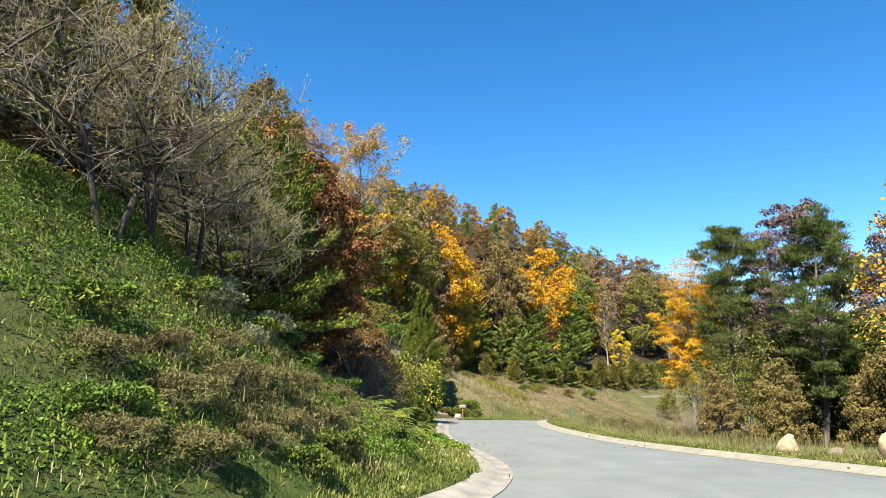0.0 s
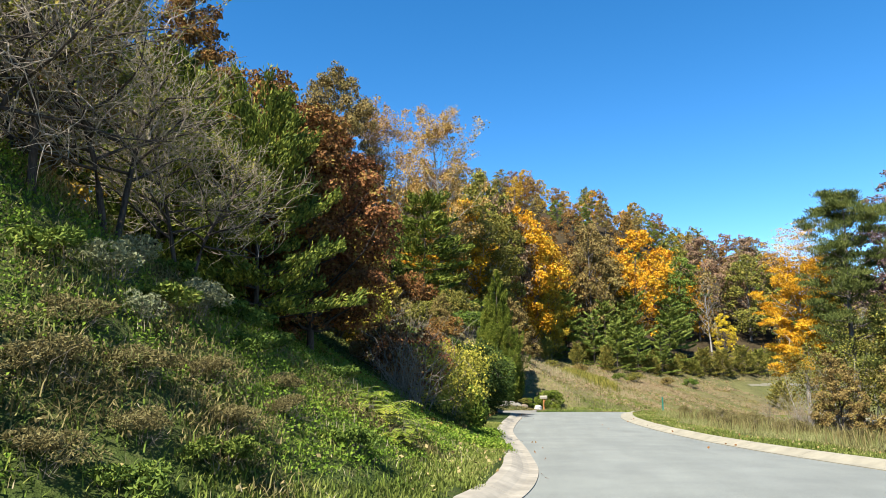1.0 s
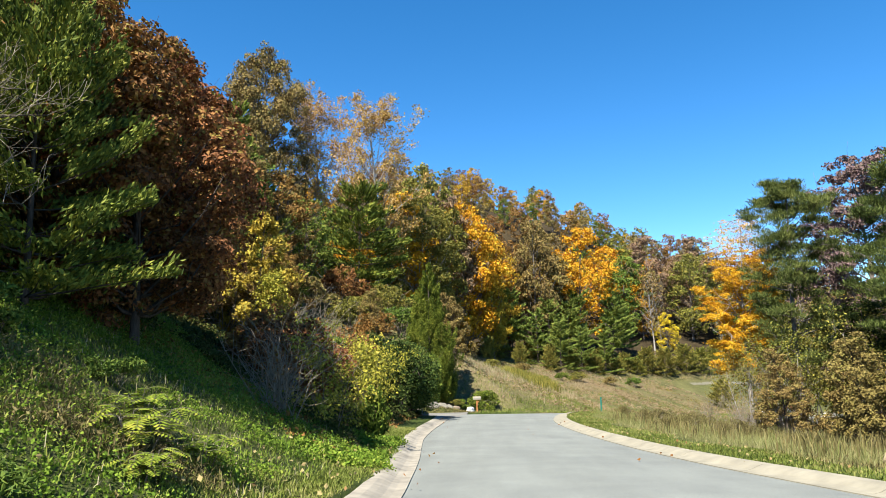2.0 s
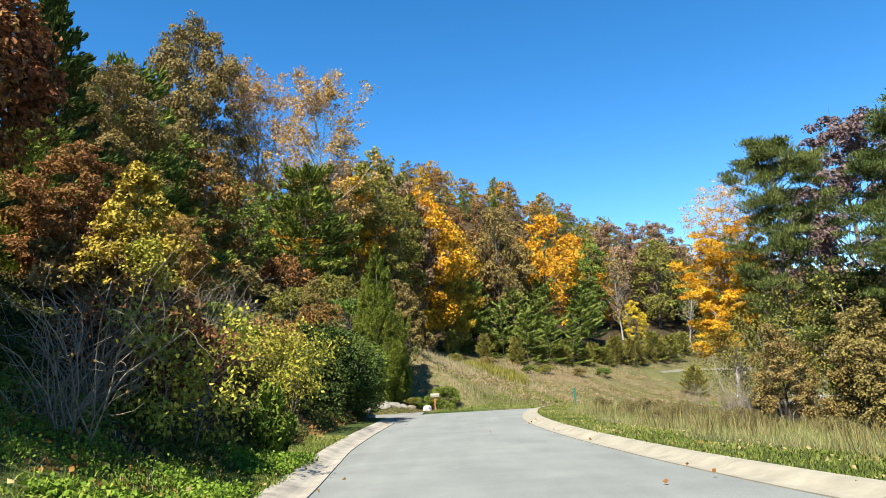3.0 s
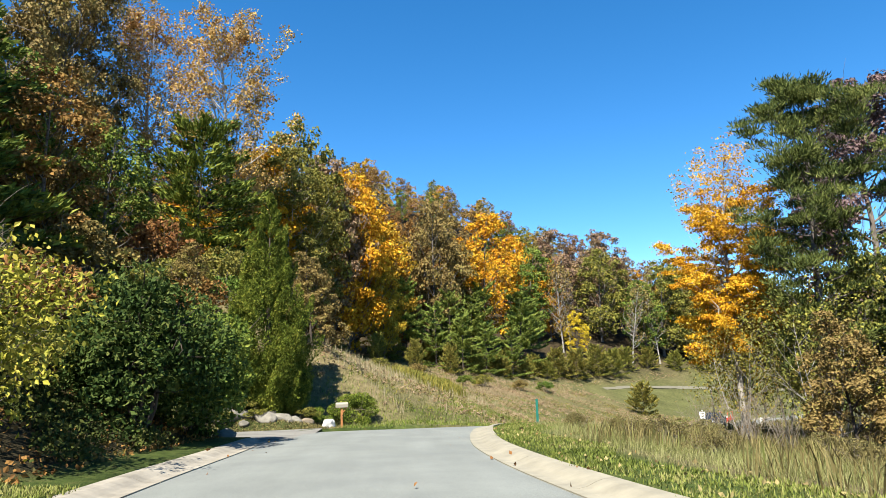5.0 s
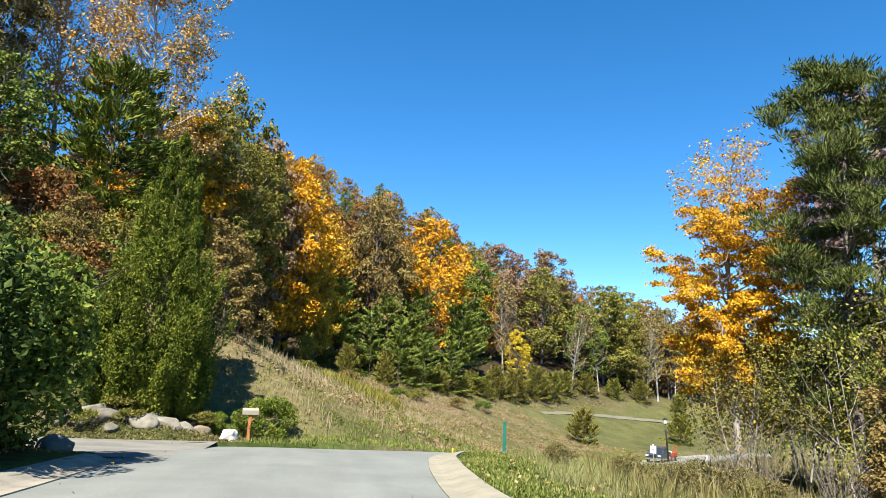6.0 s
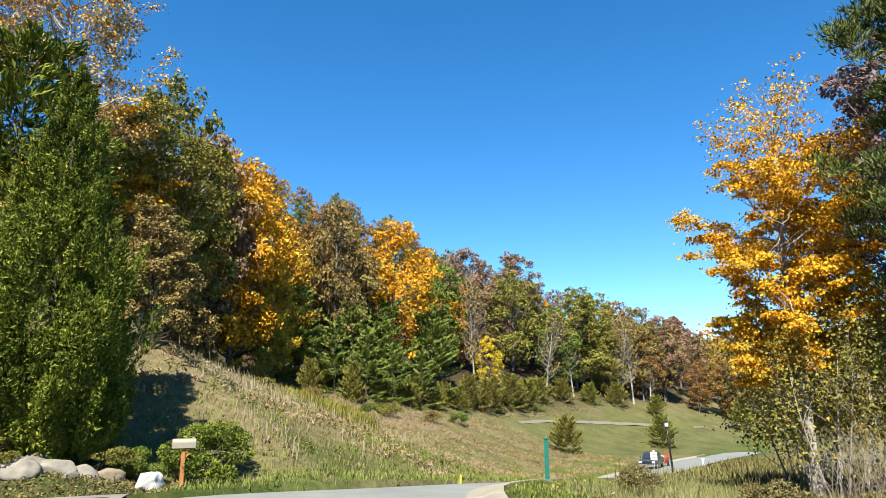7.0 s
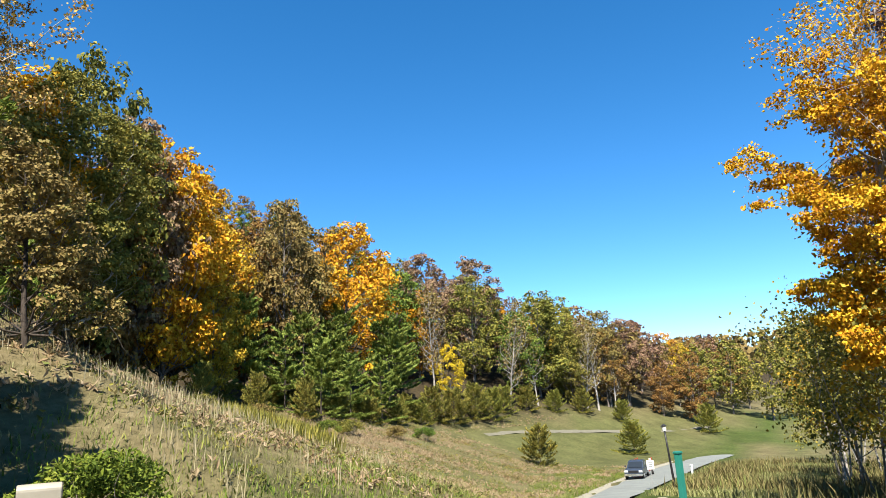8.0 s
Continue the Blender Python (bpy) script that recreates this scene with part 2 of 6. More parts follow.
def land(x, y):
    """Height of the ground and the distances to the two edges of the road."""
    shape = np.shape(x)
    x, y = np.asarray(x, float).ravel(), np.asarray(y, float).ravel()
    dl, yl = near_line(x, y, LEFT)
    dr, yr = near_line(x, y, RIGHT)
    dr = -dr
    # hillside on the left
    s1 = np.interp(yl, [4, 8, 10, 12, 14, 16, 24, 40, 47, 50.5, 52, 54, 58, 66, 80, 95, 105, 117, 130, 150], [0.93, 0.9, 0.83, 0.7, 0.63, 0.6, 0.6, 0.62, 0.62, 0.6, 0.55, 0.44, 0.36, 0.3, 0.3, 0.3, 0.32, 0.32, 0.28, 0.15])
    s2 = np.interp(yl, [8, 40, 50, 62, 70, 80, 95, 105, 117, 150], [0.44, 0.42, 0.36, 0.36, 0.3, 0.27, 0.3, 0.33, 0.28, 0.1])
    brk = np.interp(yl, [12, 26, 44, 49, 54, 60], [4.6, 8, 8, 5.0, 6.0, 8])
    start = np.interp(yl, [6, 9, 14, 20, 30, 42, 47, 50, 53, 60, 70, 82, 95, 105, 125], [0.7, 1.0, 1.0, 1.1, 1.2, 1.3, 2.4, 3.2, 2.4, 1.6, 2.5, 5, 9, 11, 9])
    d = np.maximum(dl - start, 0)
    rise = KERB_H + 0.05 * np.minimum(np.maximum(dl, 0), start) + s1 * np.minimum(d, brk) + s2 * np.clip(d - brk, 0, 16) + 0.6 * s2 * np.clip(d - 24, 0, 60)
    rise = rise - 0.25 * s1 * (1 - np.exp(-d / 0.8)) * 0.8
    pad = ease(1.25 - np.hypot((x + 4.2) / 6.2, (y - 47.4) / 5.6) / 1.0 + 0.2)
    rise = rise * (1 - pad) + pad * (KERB_H + 0.5 * ease((y - 48.8) / 2.0) * ease((1.2 - x) / 1.5))
    drive = ease((0.6 - x) / 1.5) * ease((y - 42.6) / 0.5) * ease((48.5 - y) / 0.5) * ease((x + 12) / 3)
    rise = rise * (1 - drive) - 0.04 * drive
    corner = ease((y - 47) / 2) * ease((4.5 - x) / 2.5) * ease((58 - y) / 4)
    zl = z_road(yl) * (1 - corner) + z_road(np.minimum(y, 52.2)) * corner + rise + 0.09 * lumps(x, y, 0.9) * ease((dl - 1.5) / 2) + 0.4 * lumps(x, y, 0.13, 2.0) * ease((dl - 12) / 15)
    # falling ground on the right
    e = np.maximum(dr - 1.9, 0)
    k = np.interp(yr, [5, 18, 30, 50, 70, 100], [0.02, 0.04, 0.12, 0.13, 0.03, 0.0])
    zr = z_road(yr) + KERB_H - 0.03 * np.clip(dr, 0, 1.9) - k * np.minimum(e, 14) + 0.07 * lumps(x, y, 0.8, 1.0) * ease((dr - 2) / 2)
    zr = zr - 0.02 * np.maximum(e - 14, 0) * ease((40 - yr) / 30)
    zr = np.maximum(zr, -8.5)
    under = np.minimum(z_road(yl), z_road(yr)) - np.interp(yl, [50, 62], [0.25, 0.07])
    z = np.where(dl > 0.4, zl, np.where(dr > 0.4, zr, under))
    # long wooded ridge behind, and hills far off
    z = z + np.interp(x, [-400, -150, -10, 25, 47, 80, 110, 160, 200], [0, 34, 50, 43, 33, 23, 13, 4, 0]) * ease((y - 118) / 120)
    far = np.hypot(x, y)
    z = z + 16 * ease((far - 230) / 160) * (1 + 0.35 * lumps(x, y, 0.006)) * ease((900 - far) / 500 + 0.5)
    return z.reshape(shape), dl.reshape(shape), dr.reshape(shape)


def gz(x, y):
    return float(land(np.array([x]), np.array([y]))[0][0])


# ------------------------------------------------------------ mesh helpers
def mesh_of(name, verts, faces, mat=None, smooth=False):
    me = bpy.data.meshes.new(name)
    me.from_pydata(verts if isinstance(verts, list) else verts.tolist(), [], faces if isinstance(faces, list) else faces.tolist())
    if smooth:
        me.polygons.foreach_set("use_smooth", [True] * len(me.polygons))
    if mat:
        me.materials.append(mat)
    me.update()
    return me


def part(name, bm, mat, parent, label=""):
    """One mesh under a thing; bm is a bmesh or a ready mesh."""
    if isinstance(bm, bmesh.types.BMesh):
        me = bpy.data.meshes.new(name)
        bm.to_mesh(me)
        bm.free()
        me.materials.append(mat)
    else:
        me = bm
    ob = new(name, me)
    ob.parent = parent
    if label:
        ob["label"] = label
    return ob


def thing(name, m, label, category, group="", kind=""):
    ob = new(name)
    ob.empty_display_size = 0.2
    ob.matrix_basis = m
    return tagged(ob, label, category, group, kind)


def box_bm(sx, sy, sz, bevel=0.01, at=(0, 0, 0)):
    bm = bmesh.new()
    bmesh.ops.create_cube(bm, size=1)
    bmesh.ops.scale(bm, vec=(sx, sy, sz), verts=bm.verts)
    if bevel:
        bmesh.ops.bevel(bm, geom=bm.edges[:], offset=bevel, segments=2, affect="EDGES")
    bmesh.ops.translate(bm, vec=at, verts=bm.verts)
    return bm


def tube_arrays(path, radii, sides=6):
    """A tapered tube along a path."""
    path, radii = np.asarray(path, float), np.asarray(radii, float)
    n = len(path)
    tang = np.gradient(path, axis=0)
    tang /= np.linalg.norm(tang, axis=1, keepdims=True) + 1e-9
    ref = np.where(np.abs(tang[:, 2:3]) > 0.9, np.array([[1.0, 0, 0]]), np.array([[0, 0, 1.0]]))
    u = np.cross(tang, ref)
    u /= np.linalg.norm(u, axis=1, keepdims=True) + 1e-9
    v = np.cross(tang, u)
    a = np.arange(sides) * 2 * np.pi / sides
    ring = path[:, None] + radii[:, None, None] * (np.cos(a)[None, :, None] * u[:, None] + np.sin(a)[None, :, None] * v[:, None])
    verts = ring.reshape(-1, 3)
    faces = []
    for i in range(n - 1):
        for j in range(sides):
            k = (j + 1) % sides
            faces.append((i * sides + j, i * sides + k, (i + 1) * sides + k, (i + 1) * sides + j))
    faces.append(tuple((n - 1) * sides + j for j in range(sides)))
    return verts, faces


class Wood:
    """Collects tubes into one mesh."""

    def __init__(self):
        self.v, self.f, self.n = [], [], 0

    def tube(self, path, radii, sides=6):
        v, f = tube_arrays(path, radii, sides)
        self.v.append(v)
        self.f += [tuple(i + self.n for i in face) for face in f]
        self.n += len(v)

    def mesh(self, name, mat):
        return mesh_of(name, np.vstack(self.v), self.f, mat, True)


def leaf_arrays(rng, centre, long_way, size, width, jitter=0.8, fold=0.0):
    """Diamond leaves at the centres, their long axes scattered round long_way."""
    n = len(centre)
    a = long_way + jitter * rng.normal(size=(n, 3))
    a /= np.linalg.norm(a, axis=1, keepdims=True) + 1e-9
    r = rng.normal(size=(n, 3)) + np.array([0, 0, 0.6])
    b = np.cross(a, r)
    b /= np.linalg.norm(b, axis=1, keepdims=True) + 1e-9
    s = size * rng.uniform(0.6, 1.35, (n, 1))
    w = s * width
    nrm = np.cross(a, b) * fold * s
    q = np.stack([centre - a * s * 0.5, centre + b * w * 0.5 - a * s * 0.05 + nrm, centre + a * s * 0.5, centre - b * w * 0.5 - a * s * 0.05 + nrm], 1)
    return q.reshape(-1, 3)


def leaves_mesh(name, mat, *quads):
    v = np.vstack(quads)
    f = np.arange(len(v)).reshape(-1, 4)
    return mesh_of(name, v, f, mat)


def bend(rng, start, way, length, n=5, up=0.15, wob=0.06):
    """A limb that curves upwards as it goes."""
    way = np.array(way, float)
    way /= np.linalg.norm(way)
    pts, p = [np.array(start, float)], np.array(start, float)
    for _ in range(n):
        way = way + np.array([0, 0, up]) + wob * rng.normal(size=3)
        way /= np.linalg.norm(way)
        p = p + way * length / n
        pts.append(p)
    return np.array(pts)


def broadleaf(name, seed, H, R, base, leaf, n_leaf, mats, n_limb=16, r0=None, size=0.16, width=0.7, shape="oval", sparse=0.0, stems=1, up=0.12, clump=0.45, twigs=3, sides=6, lean=0.03, flat=0.75, thin_top=0.0):
    """Meshes of a broad-leaved tree: wood and crown. base: height where the crown begins; sparse: share of limbs without leaves."""
    rng = np.random.default_rng(seed)
    wood, tips = Wood(), []
    r0 = r0 or H * 0.014
    for st in range(stems):
        az0 = st * 2 * np.pi / stems + rng.uniform(0, 1)
        tilt = 0.0 if stems == 1 else rng.uniform(0.12, 0.35)
        way = np.array([np.cos(az0) * tilt, np.sin(az0) * tilt, 1.0])
        Hs = H * (0.9 if stems == 1 else rng.uniform(0.75, 0.95))
        trunk = bend(rng, (0.12 * np.cos(az0) * (stems > 1), 0.12 * np.sin(az0) * (stems > 1), -0.3), way, Hs + 0.3, 9, 0.03, lean)
        rr = r0 / math.sqrt(stems)
        tr = rr * np.linspace(1, 0.12, len(trunk)) ** 0.9
        tr[0] *= 1.4
        wood.tube(trunk, tr, sides + 1)
        nl = max(3, n_limb // stems)
        for i in range(nl):
            f = (i + rng.uniform(0.2, 0.8)) / nl
            h = base / Hs + (1 - base / Hs) * f
            k = h * (len(trunk) - 1)
            k0 = min(int(k), len(trunk) - 2)
            p = trunk[k0] + (trunk[k0 + 1] - trunk[k0]) * (k - k0)
            if shape == "oval":
                prof = 0.35 + 0.75 * math.sin(math.pi * (0.12 + 0.8 * f))
            elif shape == "round":
                prof = 0.5 + 0.6 * math.sin(math.pi * (0.05 + 0.85 * f))
            elif shape == "wide":
                prof = 1.1 - 0.45 * f
            else:
                prof = 1.05 - 0.9 * f
            L = 0.74 * R * prof * rng.uniform(0.75, 1.15)
            az = az0 + i * 2.4 + rng.normal() * 0.3
            el = 0.15 + 0.75 * f + rng.normal() * 0.12
            limb = bend(rng, p, (math.cos(az) * math.cos(el), math.sin(az) * math.cos(el), math.sin(el)), L, 5, up, 0.12)
            lr = max(0.006, tr[k0] * 0.5) * np.linspace(1, 0.15, 6)
            wood.tube(limb, lr, max(4, sides - 1))
            bare = rng.uniform() < sparse
            if not bare:
                tips += [limb[3], limb[4], limb[5]]
            for j in range(twigs):
                q = limb[2 + j % 4]
                aw = rng.normal(size=3) + (limb[5] - limb[0]) / L * 1.0 + np.array([0, 0, 0.25])
                tw = bend(rng, q, aw, L * rng.uniform(0.3, 0.5), 3, up, 0.2)
                wood.tube(tw, lr[2] * 0.5 * np.linspace(1, 0.2, 4), 4)
                if not bare:
                    tips += [tw[2], tw[3], tw[3]]
    tips = np.array(tips)
    high = np.clip((tips[:, 2] / H - 0.55) / 0.3, 0, 1)
    odds = (1 - thin_top * high) * (1 if not thin_top else rng.uniform(0.1, 1, len(tips)) ** 1.5)
    pick = rng.choice(len(tips), n_leaf, p=odds / odds.sum())
    c = tips[pick] + rng.normal(size=(n_leaf, 3)) * clump * R * 0.25 * np.array([1, 1, flat])
    mid = np.array([0, 0, (base + H) / 2])
    out = c - mid
    out /= np.linalg.norm(out, axis=1, keepdims=True) + 1e-9
    q = leaf_arrays(rng, c, out * 0.5 + np.array([0, 0, -0.5]), size, width, 0.9, 0.12)
    return wood.mesh(name + "_wood", mats[0]), leaves_mesh(name + "_leaves", mats[1], q)


def facing_leaves(rng, centre, normal, size, width, jitter=0.5):
    """Diamond leaves at the centres, their faces turned about the normals."""
    n = len(centre)
    nn = normal + jitter * rng.normal(size=(n, 3))
    nn /= np.linalg.norm(nn, axis=1, keepdims=True) + 1e-9
    a = np.cross(nn, rng.normal(size=(n, 3)))
    a /= np.linalg.norm(a, axis=1, keepdims=True) + 1e-9
    b = np.cross(nn, a)
    s = size * rng.uniform(0.55, 1.4, (n, 1))
    w = s * width * 0.5
    dip = nn * s * 0.14
    q = np.stack([centre - a * s * 0.5 - dip, centre + b * w - a * s * 0.08, centre + a * s * 0.5 - dip, centre - b * w - a * s * 0.08], 1)
    return q.reshape(-1, 3)


def lobe_leaves(rng, lobes, n_leaf, size, width, flat=0.72, sub=9, jitter=0.55):
    """Leaves in small clumps over rounded lobes of (centre, radius): full above and outside, thin below."""
    c0, r0 = np.array([c for c, _ in lobes]), np.array([r for _, r in lobes])
    k = np.repeat(np.arange(len(c0)), sub)
    d = rng.normal(size=(len(k), 3)) + np.array([0, 0, 0.45])
    d /= np.linalg.norm(d, axis=1, keepdims=True)
    sq = np.array([1, 1, flat])
    sc = c0[k] + d * (r0[k] * rng.uniform(0.45, 0.95, len(k)))[:, None] * sq
    sr = r0[k] * rng.uniform(0.28, 0.5, len(k))
    p = sr**2
    j = rng.choice(len(sc), n_leaf, p=p / p.sum())
    o = rng.normal(size=(n_leaf, 3)) + np.array([0, 0, 0.35])
    o /= np.linalg.norm(o, axis=1, keepdims=True)
    pos = sc[j] + o * (sr[j] * rng.uniform(0.3, 1.0, n_leaf) ** 0.5)[:, None] * sq
    return facing_leaves(rng, pos, o * 0.8 + d[j] * 0.5 + np.array([0, 0, 0.25]), size, width, jitter)


def lobed(name, seed, H, R, base, n_lobe, n_leaf, mats, size=0.3, width=0.75, shape="round", r0=None, sides=5, lobe=(0.24, 0.42), lean=0.03, hollow=0.35, twigs=2, top_bare=0):
    """Meshes of a broad-leaved tree whose crown is made of rounded boughs of leaves, each on its own limb."""
    rng = np.random.default_rng(seed)
    wood, lobes = Wood(), []
    r0 = r0 or H * 0.014
    trunk = bend(rng, (0, 0, -0.4), (0, 0, 1), H * 0.9 + 0.4, 9, 0.05, lean)
    tr = r0 * np.linspace(1, 0.15, 10) ** 0.9
    tr[0] *= 1.4
    wood.tube(trunk, tr, sides + 2)
    for i in range(n_lobe):
        f = (i + rng.uniform(0.1, 0.9)) / n_lobe
        if shape == "round":
            prof = math.sin(math.pi * (0.16 + 0.74 * f)) ** 0.8
        elif shape == "oval":
            prof = math.sin(math.pi * (0.22 + 0.74 * f)) ** 1.1
        else:
            prof = 1.0 - 0.62 * f
        lr = R * rng.uniform(*lobe) * (1.0 if f < 0.8 else 0.8)
        out = max(0.0, R * prof - lr * 0.7) * rng.uniform(hollow, 1.0) ** 0.6
        az = i * 2.4 + rng.normal() * 0.4
        z = base + (H - base - lr * 0.5) * f
        k = np.interp(z * 0.86, trunk[:, 2], np.arange(10))
        ax = np.array([np.interp(k, np.arange(10), trunk[:, j]) for j in (0, 1)])
        c = np.array([ax[0] + math.cos(az) * out, ax[1] + math.sin(az) * out, z])
        k2 = np.interp(max(base * 0.7, z - 0.75 * out - lr * 0.4), trunk[:, 2], np.arange(10))
        p = np.array([np.interp(k2, np.arange(10), trunk[:, j]) for j in (0, 1, 2)])
        limb = np.array([p + (c - p) * u + np.array([0, 0, -0.12 * out * math.sin(math.pi * u)]) + rng.normal(size=3) * 0.04 * out * (0 < u < 1) for u in (0, 0.25, 0.5, 0.75, 1)])
        wr = max(0.012, r0 * 0.42 * (1 - 0.6 * f))
        wood.tube(limb, wr * np.linspace(1, 0.35, 5), sides)
        for t in range(twigs):
            tw = bend(rng, limb[2 + t % 3], rng.normal(size=3) + (c - p) / (out + 0.5) + np.array([0, 0, 0.5]), lr * rng.uniform(0.9, 1.5), 3, 0.12, 0.2)
            wood.tube(tw, wr * 0.3 * np.linspace(1, 0.3, 4), 3)
        if i < n_lobe - top_bare:
            lobes.append((c, lr))
    return wood.mesh(name + "_wood", mats[0]), leaves_mesh(name + "_leaves", mats[1], lobe_leaves(rng, lobes, n_leaf, size, width))


def conifer(name, seed, H, R, base, n_card, mats, size=0.32, width=0.35, whorl=0.75, per=6, up=0.1, taper=0.85, droop=-0.05, r0=None, gaps=0.15):
    """Meshes of a pine or spruce in tiers."""
    rng = np.random.default_rng(seed)
    wood = Wood()
    trunk = bend(rng, (0, 0, -0.3), (0, 0, 1), H + 0.2, 8, 0.2, 0.015)
    r0 = r0 or H * 0.013
    wood.tube(trunk, r0 * np.linspace(1, 0.08, 9), 7)
    seg = []
    z = base
    while z < H - 0.3:
        f = (z - base) / (H - base)
        for i in range(per):
            if rng.uniform() < gaps:
                continue
            az = i * 2 * np.pi / per + rng.uniform(-0.4, 0.4) + z
            L = max(0.25, R * (1 - taper * f**1.15) * rng.uniform(0.65, 1.15))
            k = np.interp(z, trunk[:, 2], np.arange(9))
            k0 = min(int(k), 7)
            p = trunk[k0] + (trunk[k0 + 1] - trunk[k0]) * (k - k0)
            el = droop + 0.5 * f + rng.normal() * 0.1
            br = bend(rng, p, (math.cos(az) * math.cos(el), math.sin(az) * math.cos(el), math.sin(el)), L, 4, up, 0.06)
            wood.tube(br, max(0.008, r0 * 0.22 * (1 - 0.7 * f)) * np.linspace(1, 0.2, 5), 4)
            seg.append((br, L))
        z += whorl * rng.uniform(0.75, 1.25) * (1 - 0.35 * f)
    w = np.array([L for _, L in seg])
    pick = rng.choice(len(seg), n_card, p=w / w.sum())
    t = rng.uniform(0.25, 1.02, n_card) ** 0.8 * 4
    arr = np.array([b for b, _ in seg])[pick]
    k0 = np.minimum(t.astype(int), 3)
    fr = (t - k0)[:, None]
    idx = np.arange(n_card)
    c = arr[idx, k0] * (1 - fr) + arr[idx, k0 + 1] * fr
    way = arr[:, 4] - arr[:, 0]
    way /= np.linalg.norm(way, axis=1, keepdims=True)
    side = np.cross(way, np.array([0, 0, 1.0]))
    spread = (0.13 * w[pick] * (1.15 - t / 4))[:, None]
    c = c + side * rng.normal(size=(n_card, 1)) * (spread + 0.1) + np.array([0, 0, 1]) * (np.abs(rng.normal(size=(n_card, 1))) * 0.12 + 0.02)
    q = leaf_arrays(rng, c, way + np.array([0, 0, 0.55]) + side * rng.normal(size=(n_card, 1)) * 0.6, size, width, 0.35, 0.1)
    return wood.mesh(name + "_wood", mats[0]), leaves_mesh(name + "_needles", mats[1], q)


def shrub(name, seed, R, H, n_leaf, mats, size=0.1, width=0.6, stems=9, shell=0.6, low=0.1, skirt=0.15):
    """Meshes of a bush: stems from the ground and a lumpy mass of leaves."""
    rng = np.random.default_rng(seed)
    wood = Wood()
    for i in range(stems):
        az = i * 2.4
        L = H * rng.uniform(0.6, 0.95)
        st = bend(rng, (0.08 * math.cos(az), 0.08 * math.sin(az), -0.1), (math.cos(az) * 0.55 * R / H, math.sin(az) * 0.55 * R / H, 1), L, 5, 0.02, 0.12)
        wood.tube(st, 0.018 * H * np.linspace(0.8, 0.15, 6), 5)
        for j in range(4):
            tw = bend(rng, st[2 + j % 4], rng.normal(size=3) + np.array([math.cos(az), math.sin(az), 0.5]), R * 0.5, 3, 0.1, 0.2)
            wood.tube(tw, 0.006 * H * np.linspace(1, 0.2, 4), 4)
    nb = max(10, int(14 * R))
    cl = rng.normal(size=(nb, 3))
    cl /= np.linalg.norm(cl, axis=1, keepdims=True)
    cl[:, 2] = np.abs(cl[:, 2]) * (0.95 + skirt) - skirt
    cl *= rng.uniform(shell, 0.95, (nb, 1))
    cr = rng.uniform(0.2, 0.42, nb) * (1.0 if skirt < 0.3 else 1.25)
    pick = rng.integers(0, nb, n_leaf)
    o = rng.normal(size=(n_leaf, 3))
    o /= np.linalg.norm(o, axis=1, keepdims=True)
    c = cl[pick] + o * (cr[pick] * rng.uniform(0.5, 1, n_leaf) ** 0.5)[:, None]
    c = c * np.array([R, R, H * 0.52]) + np.array([0, 0, H * 0.5])
    c[:, 2] = np.maximum(c[:, 2], low * H * rng.uniform(0.3, 1, n_leaf))
    q = leaf_arrays(rng, c, o * 0.6 + np.array([0, 0, 0.1]), size, width, 0.8, 0.12)
    return wood.mesh(name + "_wood", mats[0]), leaves_mesh(name + "_leaves", mats[1], q)


